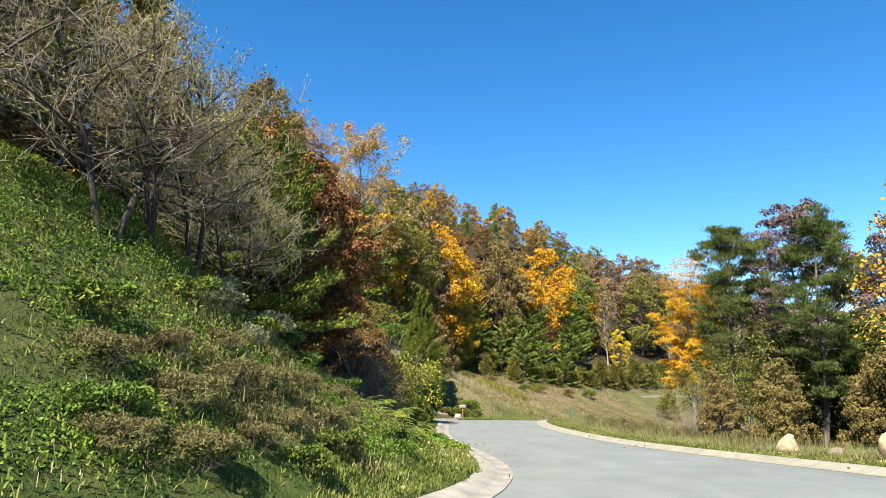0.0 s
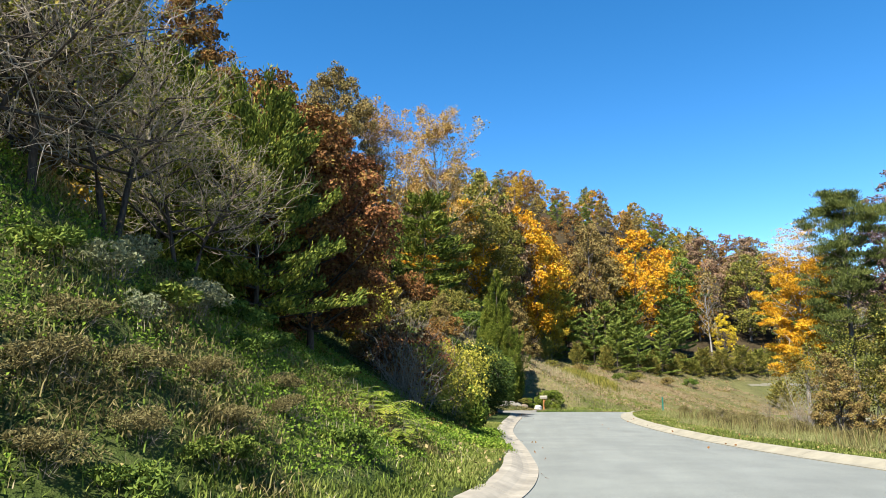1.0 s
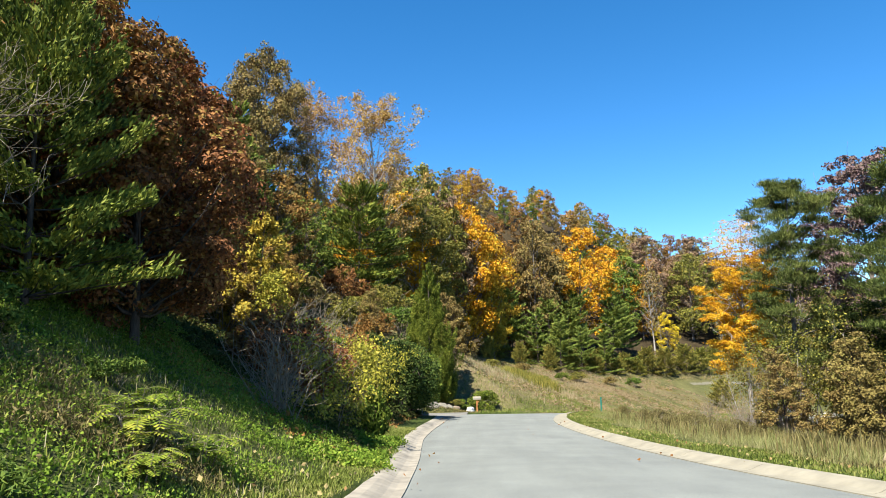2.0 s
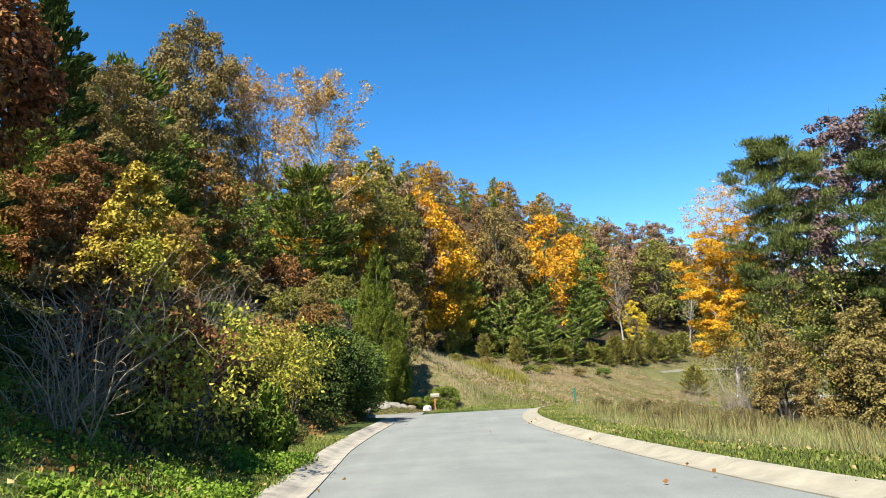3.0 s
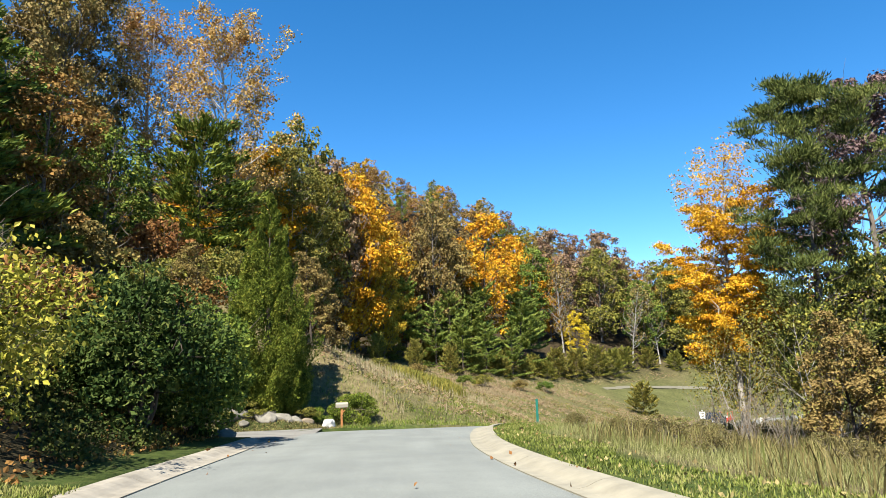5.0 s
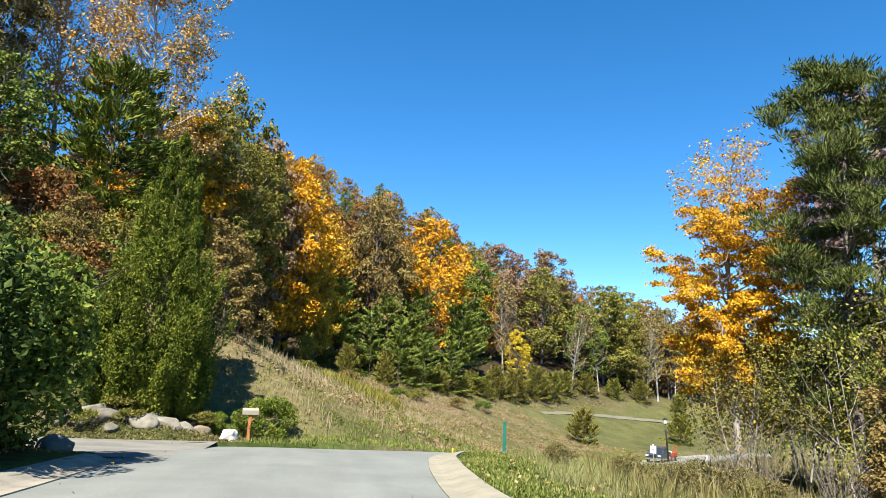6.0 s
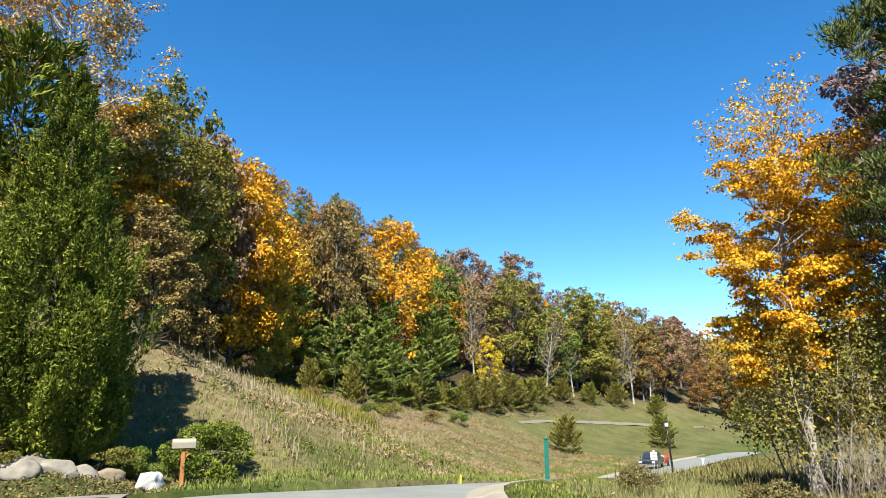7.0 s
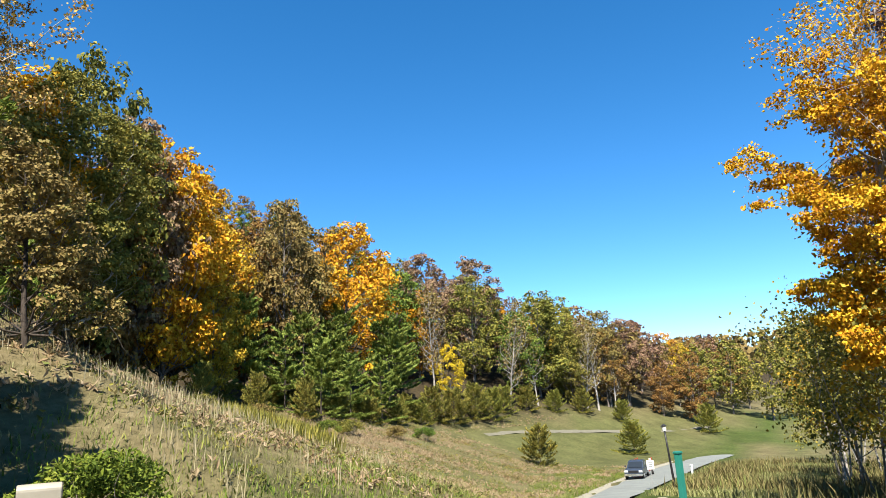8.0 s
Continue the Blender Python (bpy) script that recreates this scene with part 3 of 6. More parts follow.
def flame(name, seed, towers, n_card, mats, size=0.3, width=0.42):
    """Meshes of a cone-shaped arborvitae: many upright sprays, each with dark hollows round it, over tapered towers (x, y, height, radius)."""
    rng = np.random.default_rng(seed)
    wood, quads = Wood(), []
    tot = sum(h * r for _, _, h, r in towers)
    for x, y, h, r in towers:
        tr = bend(rng, (x, y, -0.3), (0, 0, 1), h * 0.93, 6, 0.3, 0.01)
        wood.tube(tr, 0.016 * h * np.linspace(1, 0.1, 7), 7)
        n = max(50, int(23 * h * r))
        f = (1 - np.sqrt(1 - rng.uniform(0, 1, n) * 0.985)) / 0.88
        az = rng.uniform(0, 2 * np.pi, n)
        prof = np.interp(f, [0, 0.05, 0.14, 0.3, 0.47, 0.64, 0.81, 0.95, 1.0], [0.5, 0.75, 0.95, 1.0, 0.83, 0.58, 0.32, 0.11, 0.02])
        swell = 1 + 0.1 * np.sin(az * 3 + 5 * f + seed) + 0.07 * np.sin(az * 7 - f * 21)
        rad = r * prof * swell * rng.uniform(0.58, 1.0, n)
        c = np.stack([x + np.cos(az) * rad, y + np.sin(az) * rad, f * h * 0.95 + 0.15], 1)
        cr = (0.1 + 0.1 * r * (0.35 + prof)) * rng.uniform(0.7, 1.3, n)
        per = max(20, int(n_card * h * r / tot / n))
        k = np.repeat(np.arange(n), per)
        m = len(k)
        out = np.stack([np.cos(az), np.sin(az), np.full(n, 0.15)], 1)[k]
        # the spray: a drop-shaped tuft, wide below, pointed above
        u = rng.uniform(-1, 1, m)
        o = rng.normal(size=(m, 3))
        o -= out * np.minimum(0, (o * out).sum(1, keepdims=True)) * 0.8
        o /= np.linalg.norm(o, axis=1, keepdims=True)
        wide = np.sqrt(np.clip(1 - u, 0.05, 2)) * 0.75 * np.clip(1.3 + u, 0.3, 1)
        up = np.array([0, 0, 1.0]) + out * 0.35
        p = c[k] + up * (u * cr[k] * 1.5)[:, None] + o * (wide * cr[k])[:, None] * np.array([1, 1, 0.4])
        half = rng.uniform(size=m) < 0.5
        quads.append(facing_leaves(rng, p[half], (o * 0.9 + out * 0.35 + np.array([0, 0, 0.3]))[half], size, width * 1.2, 0.5))
        quads.append(leaf_arrays(rng, p[~half], (up * 0.9 + o * 0.6)[~half], size * 1.25, width * 0.8, 0.3, 0.12))
    return wood.mesh(name + "_wood", mats[0]), leaves_mesh(name + "_sprays", mats[1], *quads)


def plant(name, meshes, x, y, label, category, scale=1.0, turn=0.0, lean=(0, 0), group="", crown="crown", sink=0.0, stretch=1.0):
    """A plant that stands on the ground."""
    m = pose(x, y, gz(x, y) - sink, lean[0], lean[1], turn) @ Matrix.Diagonal((scale, scale, scale * stretch, 1))
    ob = thing(name, m, label, category, group)
    part("trunk" if crown == "crown" else "branch_frame", meshes[0], None, ob)
    part(crown, meshes[1], None, ob)
    if len(meshes) > 2:
        part("leaves", meshes[2], None, ob)
    return ob


# ------------------------------------------------------------ ground, road, kerbs
def axis(lo, hi, step, out_lo, out_hi, grow=1.16):
    mid = list(np.arange(lo, hi + 1e-6, step))
    s, v, a = step, lo, []
    while v > out_lo:
        s *= grow
        v -= s
        a.append(v)
    s, v, b = step, hi, []
    while v < out_hi:
        s *= grow
        v += s
        b.append(v)
    return np.array(a[::-1] + mid + b)


def valley_lawn(x, y):
    """1 on the mown green bank above the valley road, 0 elsewhere."""
    u, v = (x - 40) * 0.82 + (y - 113) * 0.57, -(x - 40) * 0.57 + (y - 113) * 0.82
    return ease((u + 6) / 8) * ease((52 - u) / 8) * ease((v + 9) / 4) * ease((14 - v) / 3)


def build_ground():
    xs, ys = axis(-7, 13, 0.25, -3500, 3500, 1.1), axis(3, 57, 0.25, -3500, 3500, 1.1)
    gx, gy = np.meshgrid(xs, ys, indexing="ij")
    z, dl, dr = land(gx, gy)
    v = np.stack([gx, gy, z], -1).reshape(-1, 3)
    nx, ny = len(xs), len(ys)
    i, j = np.meshgrid(np.arange(nx - 1), np.arange(ny - 1), indexing="ij")
    a = (i * ny + j).ravel()
    f = np.stack([a, a + ny, a + ny + 1, a + 1], 1)
    m, nt, b = node_mat("ground_soil_and_grass", 0.95, 0.1)
    big, fine, tiny = noise_tex(nt, 0.35, 5), noise_tex(nt, 3.5, 6, 0.7), noise_tex(nt, 22, 5, 0.7)
    green = ramp(nt, fine, [(0.3, (0.04, 0.06, 0.014)), (0.52, (0.085, 0.12, 0.026)), (0.75, (0.16, 0.15, 0.055))])
    dry = ramp(nt, fine, [(0.3, (0.16, 0.125, 0.06)), (0.55, (0.27, 0.21, 0.11)), (0.78, (0.36, 0.29, 0.17))])
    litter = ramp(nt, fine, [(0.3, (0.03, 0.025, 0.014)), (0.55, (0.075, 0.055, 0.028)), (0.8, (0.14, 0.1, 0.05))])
    at = [nt.nodes.new("ShaderNodeAttribute") for _ in range(2)]
    at[0].attribute_name, at[1].attribute_name = "dry", "litter"
    c1 = mix_col(nt, green, dry, at[0].outputs["Fac"])
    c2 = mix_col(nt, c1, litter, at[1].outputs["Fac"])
    spots = ramp(nt, big, [(0.3, (0.44, 0.44, 0.44)), (0.7, (0.74, 0.74, 0.74))])
    nt.links.new(mix_col(nt, c2, spots, 1.0, "MULTIPLY"), b.inputs["Base Color"])
    bump(nt, b, tiny, 0.8, 0.06)
    me = mesh_of("ground", v, f, m, True)
    dryv = np.where(dl > 0, ease((gy - 50.5) / 3), ease((dr - 1.6) / 1.0))
    slope_l = ease((dl - 1.2) / 1.5) * 0.25
    dryv = np.maximum(dryv, np.where((dl > 0) & (gy < 50), slope_l, 0))
    dryv = dryv * np.clip(0.62 + 0.5 * lumps(gx, gy, 0.22, 3.0) + 0.2 * lumps(gx, gy, 0.9, 1.0), 0.1, 1)
    dryv = dryv * (1 - valley_lawn(gx, gy)) + 0.3 * valley_lawn(gx, gy)
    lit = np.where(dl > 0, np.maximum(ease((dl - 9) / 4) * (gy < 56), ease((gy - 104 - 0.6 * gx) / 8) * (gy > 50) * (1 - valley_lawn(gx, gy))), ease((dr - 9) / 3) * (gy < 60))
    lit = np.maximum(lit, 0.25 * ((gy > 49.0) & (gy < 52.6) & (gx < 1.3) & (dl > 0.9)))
    # 0.9 of the dark brown ramp over the whole brush slope
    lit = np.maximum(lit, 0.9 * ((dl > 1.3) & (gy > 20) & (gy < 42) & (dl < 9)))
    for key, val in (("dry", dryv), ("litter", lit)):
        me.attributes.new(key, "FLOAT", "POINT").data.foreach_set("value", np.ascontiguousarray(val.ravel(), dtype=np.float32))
    return tagged(new("ground", me), "hillside ground of grass, soil and fallen leaves", "ground", kind="structure")


ground = build_ground()


def resample(line, step):
    d = np.r_[0, np.cumsum(np.linalg.norm(np.diff(line, axis=0), axis=1))]
    s = np.arange(0, d[-1], step)
    return np.stack([np.interp(s, d, line[:, 0]), np.interp(s, d, line[:, 1])], 1)


def build_road():
    m, nt, b = node_mat("asphalt_sun_bleached", 0.85, 0.25)
    grain, patch, long_ = noise_tex(nt, 55, 6, 0.75), noise_tex(nt, 0.8, 5, 0.6), noise_tex(nt, 0.5, 4, 0.6, stretch=(3, 0.35, 1))
    col = ramp(nt, grain, [(0.25, (0.113, 0.121, 0.11)), (0.5, (0.163, 0.173, 0.156)), (0.8, (0.231, 0.24, 0.214))])
    col = mix_col(nt, col, ramp(nt, patch, [(0.3, (0.86, 0.86, 0.87)), (0.7, (1.08, 1.08, 1.07))]), 1.0, "MULTIPLY")
    col = mix_col(nt, col, ramp(nt, long_, [(0.35, (0.92, 0.92, 0.92)), (0.65, (1.05, 1.05, 1.05))]), 1.0, "MULTIPLY")
    nt.links.new(col, b.inputs["Base Color"])
    bump(nt, b, grain, 0.5, 0.008)
    n = 320
    # pair the two edges by their share of length between matching stations
    lk = np.array([np.searchsorted(LEFT[:, 1], v) for v in (-14, 4, 15, 28, 38, 46.5, 51.3, 62.5, 81.4, 117.6, 175.5)])
    rk = np.array([np.searchsorted(RIGHT[:, 1], v) for v in (-16, 3, 14.5, 28, 38, 43, 47.8, 57.0, 80.8, 116.0, 172.5)])
    st = np.linspace(0, len(lk) - 1, n)
    li = np.interp(st, np.arange(len(lk)), np.minimum(lk, len(LEFT) - 1))
    ri = np.interp(st, np.arange(len(rk)), np.minimum(rk, len(RIGHT) - 1))
    at = lambda line, k: np.stack([np.interp(k, np.arange(len(line)), line[:, c]) for c in (0, 1)], 1)
    L, R = at(LEFT, li), at(RIGHT, ri)
    cols = 9
    v, f = [], []
    for i in range(n):
        for j in range(cols):
            u = j / (cols - 1)
            w = -0.06 + 1.12 * u
            p = L[i] * (1 - w) + R[i] * w
            zz = (1 - u) * z_road(L[i][1]) + u * z_road(R[i][1]) + 0.05 * math.sin(math.pi * u)
            v.append((p[0], p[1], float(zz)))
    for i in range(n - 1):
        for j in range(cols - 1):
            a = i * cols + j
            f.append((a, a + 1, a + cols + 1, a + cols))
    return tagged(new("road", mesh_of("road", v, f, m, True)), "sun-bleached grey asphalt lane without markings", "road", kind="structure")


road = build_road()

CONCRETE = plain("kerb_concrete", (0.23, 0.21, 0.155), 0.9, 0.18, 2.5, relief=0.4)
CONCRETE_OLD = plain("kerb_concrete_worn", (0.235, 0.212, 0.168), 0.9, 0.3, 2.0, relief=0.4)
DRIVE_CON = plain("driveway_concrete", (0.155, 0.148, 0.128), 0.9, 0.25, 1.2, relief=0.3)


def build_kerb(name, line, lo, hi, out, label, mat):
    """A rolled concrete kerb in cast lengths; out: +1 to the left of the line, -1 to the right."""
    kerb = tagged(new(name), label, "kerb", kind="structure")
    pts = resample(line[(line[:, 1] > lo - 1.5) & (line[:, 1] < hi + 1.5)], 0.25)
    pts = pts[(pts[:, 1] >= lo) & (pts[:, 1] <= hi)]
    tan = np.gradient(pts, axis=0)
    tan /= np.linalg.norm(tan, axis=1, keepdims=True)
    nrm = np.stack([-tan[:, 1], tan[:, 0]], 1) * out
    prof = [(-0.16, -0.10), (-0.16, 0.03), (0.0, 0.024), (0.10, 0.042), (0.20, 0.085), (0.30, KERB_H + 0.005), (0.46, KERB_H + 0.012), (0.47, KERB_H - 0.16)]
    run = 12
    for s in range(0, len(pts) - 2, run):
        seg = list(range(s, min(s + run, len(pts) - 1) + 1))
        if len(seg) < 3:
            break
        v, f = [], []
        for k, i in enumerate(seg):
            t = tan[i] * (0.008 if k == 0 else -0.008 if k == len(seg) - 1 else 0)
            for u, h in prof:
                p = pts[i] + nrm[i] * u + t
                v.append((p[0], p[1], float(z_road(pts[i][1])) + h))
        m = len(prof)
        for k in range(len(seg) - 1):
            for j in range(m - 1):
                q = (k * m + j, (k + 1) * m + j, (k + 1) * m + j + 1, k * m + j + 1)
                f.append(q if out < 0 else q[::-1])
        f.append(tuple(range(m)))
        f.append(tuple(range((len(seg) - 1) * m, len(seg) * m))[::-1])
        part("kerb_length", mesh_of("kerb_length", v, f, mat, False), None, kerb)
    return kerb


build_kerb("kerb_hill_side", LEFT, 1, 42.6, 1, "rolled pale concrete kerb below the hillside", CONCRETE_OLD)
build_kerb("kerb_valley_side", RIGHT, 4, 62, -1, "rolled pale concrete kerb along the mown verge", CONCRETE)
build_kerb("kerb_valley_road", LEFT, 74, 136, 1, "pale kerb along the valley road", CONCRETE)

# ------------------------------------------------------------ trees of the valley side (right)
def wild_pine(name, seed):
    """A tall pine with a bare lower trunk and loose layered clumps of needles."""
    rng = np.random.default_rng(seed)
    wood, cs, ws = Wood(), [], []
    H = 16.4
    trunk = bend(rng, (0, 0, -0.3), (0.0, 0, 1), H, 10, 0.15, 0.03)
    wood.tube(trunk, 0.24 * np.linspace(1, 0.15, 11), 8)
    for i in range(48):
        f = ((i + rng.uniform(0, 1)) / 48) ** 0.8
        z = 3.6 + (H - 4.0) * f
        k = np.interp(z, trunk[:, 2], np.arange(11))
        k0 = min(int(k), 9)
        p = trunk[k0] + (trunk[k0 + 1] - trunk[k0]) * (k - k0)
        L = np.interp(f, [0, 0.3, 0.62, 0.72, 0.9, 1.0], [2.6, 3.2, 2.9, 3.1, 2.3, 1.2]) * rng.uniform(0.55, 1.12)
        az = i * 2.4 + rng.normal() * 0.4
        el = 0.05 + 0.45 * f + rng.normal() * 0.15
        br = bend(rng, p, (math.cos(az) * math.cos(el), math.sin(az) * math.cos(el), math.sin(el)), L, 5, 0.08, 0.16)
        wood.tube(br, (0.06 - 0.035 * f) * np.linspace(1, 0.25, 6), 5)
        for j in range(7):
            q = br[2 + j % 4]
            tw = bend(rng, q, (br[5] - br[0]) / L + rng.normal(size=3) * np.array([0.9, 0.9, 0.38]), L * rng.uniform(0.15, 0.36), 3, 0.1, 0.15)
            wood.tube(tw, 0.014 * np.linspace(1, 0.4, 4), 4)
            c = tw[3] + rng.normal(size=(130, 3)) * np.array([0.27, 0.27, 0.1]) + np.array([0, 0, 0.1])
            cs.append(c)
            ws.append((c - tw[3]) * 1.6 + np.array([0, 0, 0.75]))
    q = leaf_arrays(rng, np.vstack(cs), np.vstack(ws), 0.23, 0.22, 0.4, 0.1)
    return wood.mesh(name + "_wood", BARK_GREY), leaves_mesh(name + "_needles", L_PINE, q)


T_ORANGE_HERO = broadleaf("orange_maple", 11, 14.6, 3.35, 3.6, None, 62000, (BARK_PALE, L_ORANGE), 50, 0.16, 0.105, 0.75, "oval", 0.12, 1, 0.06, 0.2, 10, 6, 0.03, 0.38, 0.93)
plant("maple_tree", T_ORANGE_HERO, 19.4, 53.0, "tall maple in bright orange autumn leaf, thinning at the top", "tree", 1.0, 40)
plant("pine_tree", wild_pine("valley_pine", 5), 20.6, 48.4, "tall dark green pine with loose layered needle clumps", "tree", 0.93, 200)
plant("pine_tree", wild_pine("valley_pine_b", 8), 24.8, 45.0, "dark pine with a bare lower trunk among the valley trees", "tree", 0.95, 70)
T_MAUVE = lobed("mauve_oak", 21, 19, 5.4, 4, 48, 40000, (BARK_GREY, L_PLUM), 0.19, 0.75, "round", 0.26, 5, (0.2, 0.36), 0.04, 0.3, 5)
plant("oak_tree", T_MAUVE, 30, 57, "large oak with sparse dull purple-brown leaves", "tree", 1.1, 10)
plant("oak_tree", T_MAUVE, 36, 50, "large oak with sparse dull purple-brown leaves", "tree", 0.95, 130)
T_BROWNSH = lobed("brown_thicket", 23, 6.0, 2.7, 0.5, 34, 13000, (BARK_DARK, L_BROWN), 0.12, 0.7, "wide", 0.09, 5, (0.2, 0.36), 0.06, 0.3, 4)
T_GREENSH = broadleaf("olive_thicket", 24, 6.5, 3.2, 1.0, None, 2600, (BARK_PALE, L_OLIVE), 26, 0.08, 0.13, 0.75, "round", 0.2, 3, 0.14, 0.5, 4)
T_GOLDSH = broadleaf("gold_thicket", 25, 6.5, 3.0, 1.2, None, 2300, (BARK_PALE, L_GOLD), 24, 0.08, 0.13, 0.75, "round", 0.3, 2, 0.14, 0.5, 4)
for x, y, s, turn in ((17.2, 42.5, 0.75, 0), (19.8, 40, 0.9, 80), (23, 36.5, 1.0, 200), (21, 43.5, 0.95, 300), (26, 33, 1.1, 40)):
    plant("thicket_tree", T_BROWNSH, x, y, "low thicket tree with dull brown leaves in dry grass", "tree", s, turn, group="valley thicket")
for x, y, s, turn in ((18.4, 51.2, 0.75, 20), (21.5, 51.5, 1.0, 120), (23.5, 47.5, 1.15, 220), (18.8, 46.2, 0.85, 310), (26, 52, 1.2, 60), (29, 44, 1.3, 150), (23, 58, 1.0, 10)):
    plant("thicket_tree", T_GREENSH, x, y, "olive green thicket tree with thinning leaves", "tree", s, turn, group="valley thicket")
T_GOLDEN = lobed("golden_thicket", 33, 6.5, 2.8, 0.6, 34, 11000, (BARK_DARK, L_GOLD), 0.13, 0.72, "round", 0.1, 5, (0.2, 0.36), 0.05, 0.3, 3)
for x, y, s, turn in ((24.0, 32.0, 0.95, 0), (27.5, 34.5, 1.15, 120), (29.5, 30.5, 1.2, 230)):
    plant("thicket_tree", T_GOLDEN, x, y, "dense thicket tree with yellow-olive leaves", "tree", s, turn, group="valley thicket")
for x, y, s, turn in ((27, 38, 1.5, 30), (20.5, 54.5, 0.95, 210), (31, 36, 1.7, 250)):
    plant("thicket_tree", T_GOLDSH, x, y, "thicket tree with yellowing leaves", "tree", s, turn, group="valley thicket")
T_DENSE = lobed("valley_dense", 29, 11.0, 4.2, 1.0, 40, 22000, (BARK_DARK, L_DARKG), 0.17, 0.75, "round", 0.15, 5, (0.2, 0.36), 0.05, 0.3, 3)
for x, y, sc, turn in ((25.5, 49.5, 0.8, 0), (29.5, 47.5, 0.9, 90), (27.5, 42.0, 0.8, 180), (33.5, 44.0, 1.0, 270), (31.5, 53.0, 0.9, 40)):
    plant("valley_tree", T_DENSE, x, y, "dense dark green tree among the valley pines", "tree", sc, turn, group="valley thicket")
T_TALLTH = broadleaf("valley_ash", 26, 9.5, 3.6, 3.2, None, 6000, (BARK_PALE, L_OLIVE), 26, 0.11, 0.17, 0.75, "round", 0.2, 2, 0.14, 0.4, 4)
T_TALLGO = broadleaf("valley_hickory", 28, 9.0, 3.4, 3.0, None, 5500, (BARK_PALE, L_GOLD), 26, 0.11, 0.17, 0.75, "round", 0.3, 1, 0.14, 0.4, 4)
for k, (x, y, s) in enumerate(((28.5, 64.5, 0.8), (32.5, 67.0, 0.9), (36.5, 71.0, 0.95), (41.0, 75.5, 1.0), (46.0, 80.0, 1.0), (34.5, 61.5, 1.0), (40.5, 66.5, 1.05), (47.0, 73.0, 1.1), (53.0, 83.0, 1.0), (60.0, 91.0, 1.0), (56, 78, 1.2), (67, 98, 1.0), (27, 59, 0.75))):
    plant("valley_tree", (T_TALLTH, T_TALLGO, T_TALLTH)[k % 3], x, y, ("pale-trunked valley tree with olive leaves", "pale-trunked valley tree with yellowing leaves", "pale-trunked valley tree with olive leaves")[k % 3], "tree", s, k * 73.0, group="valley trees")
T_YELHANG = broadleaf("yellow_roadside", 27, 11.5, 3.6, 2.5, None, 3600, (BARK_DARK, L_GOLD), 30, 0.13, 0.2, 0.75, "round", 0.45, 1, 0.1, 0.4, 4)
plant("verge_tree", T_YELHANG, 21.4, 28.5, "slender tree beside the road with few yellow leaves", "tree", 1.0, 15)

# ------------------------------------------------------------ plants of the near hillside (left)
def bare_tree(name, seed, H, R):
    """A small spreading tree, bare but for fine twigs."""
    rng = np.random.default_rng(seed)
    wood, fine = Wood(), Wood()
    for st in range(2):
        a0 = st * 2.8 + rng.uniform(0, 1)
        tr = bend(rng, (0.1 * math.cos(a0), 0.1 * math.sin(a0), -0.2), (0.22 * math.cos(a0), 0.22 * math.sin(a0), 1), H * 0.75, 7, 0.02, 0.07)
        wood.tube(tr, 0.065 * np.linspace(1, 0.25, 8), 7)
        for i in range(15):
            f = (i + 0.5) / 15
            k = 2.5 + 4.5 * f
            k0 = min(int(k), 6)
            p = tr[k0] + (tr[k0 + 1] - tr[k0]) * (k - k0)
            az, el = i * 2.4 + a0, 0.12 + 0.85 * f + rng.normal() * 0.12
            L = R * (1.05 - 0.5 * f) * rng.uniform(0.7, 1.1)
            br = bend(rng, p, (math.cos(az) * math.cos(el), math.sin(az) * math.cos(el), math.sin(el)), L, 6, 0.0, 0.16)
            wood.tube(br, 0.03 * np.linspace(1, 0.2, 7), 5)
            for j in range(9):
                q = br[1 + j % 6]
                tw = bend(rng, q, rng.normal(size=3) + (br[6] - br[0]) / L + np.array([0, 0, 0.35]), L * rng.uniform(0.28, 0.5), 4, 0.06, 0.2)
                fine.tube(tw, 0.010 * np.linspace(1, 0.3, 5), 3)
                for _ in range(5):
                    s = tw[rng.integers(1, 5)]
                    t2 = bend(rng, s, rng.normal(size=3) + (tw[4] - tw[0]) * 2 + np.array([0, 0, 0.2]), L * rng.uniform(0.14, 0.28), 3, 0.05, 0.2)
                    fine.tube(t2, 0.0058 * np.linspace(1, 0.5, 4), 3)
    v = np.vstack(fine.v)
    pick = v[rng.integers(0, len(v), 5000)]
    pick = pick[pick[:, 2] > H * 0.3]
    q = leaf_arrays(rng, pick + rng.normal(size=pick.shape) * 0.05, np.array([0, 0, -0.6]), 0.055, 0.6, 0.8, 0.1)
    return wood.mesh(name + "_wood", BARK_DARK), fine.mesh(name + "_twigs", TWIG_PALE), leaves_mesh(name + "_leaves", L_OLIVE, q)


T_BARE = bare_tree("bare_tree", 31, 4.6, 2.3)
T_BARE2 = bare_tree("bare_tree_b", 37, 4.8, 2.3)
plant("bare_tree", T_BARE, -4.75, 9.2, "small spreading tree with bare grey twigs on the slope", "tree", 0.86, 0, group="bare trees on the slope")
plant("bare_tree", T_BARE2, -4.65, 10.3, "small spreading tree with bare grey twigs on the slope", "tree", 0.86, 110, group="bare trees on the slope")
plant("bare_tree", T_BARE, -4.45, 11.5, "small spreading tree with bare grey twigs on the slope", "tree", 0.82, 220, group="bare trees on the slope")
plant("bare_tree", T_BARE2, -6.6, 8.4, "small spreading tree with bare grey twigs on the slope", "tree", 0.85, 300, group="bare trees on the slope")
plant("bare_tree", T_BARE, -4.3, 13.2, "small spreading tree with bare grey twigs on the slope", "tree", 0.72, 20, group="bare trees on the slope")

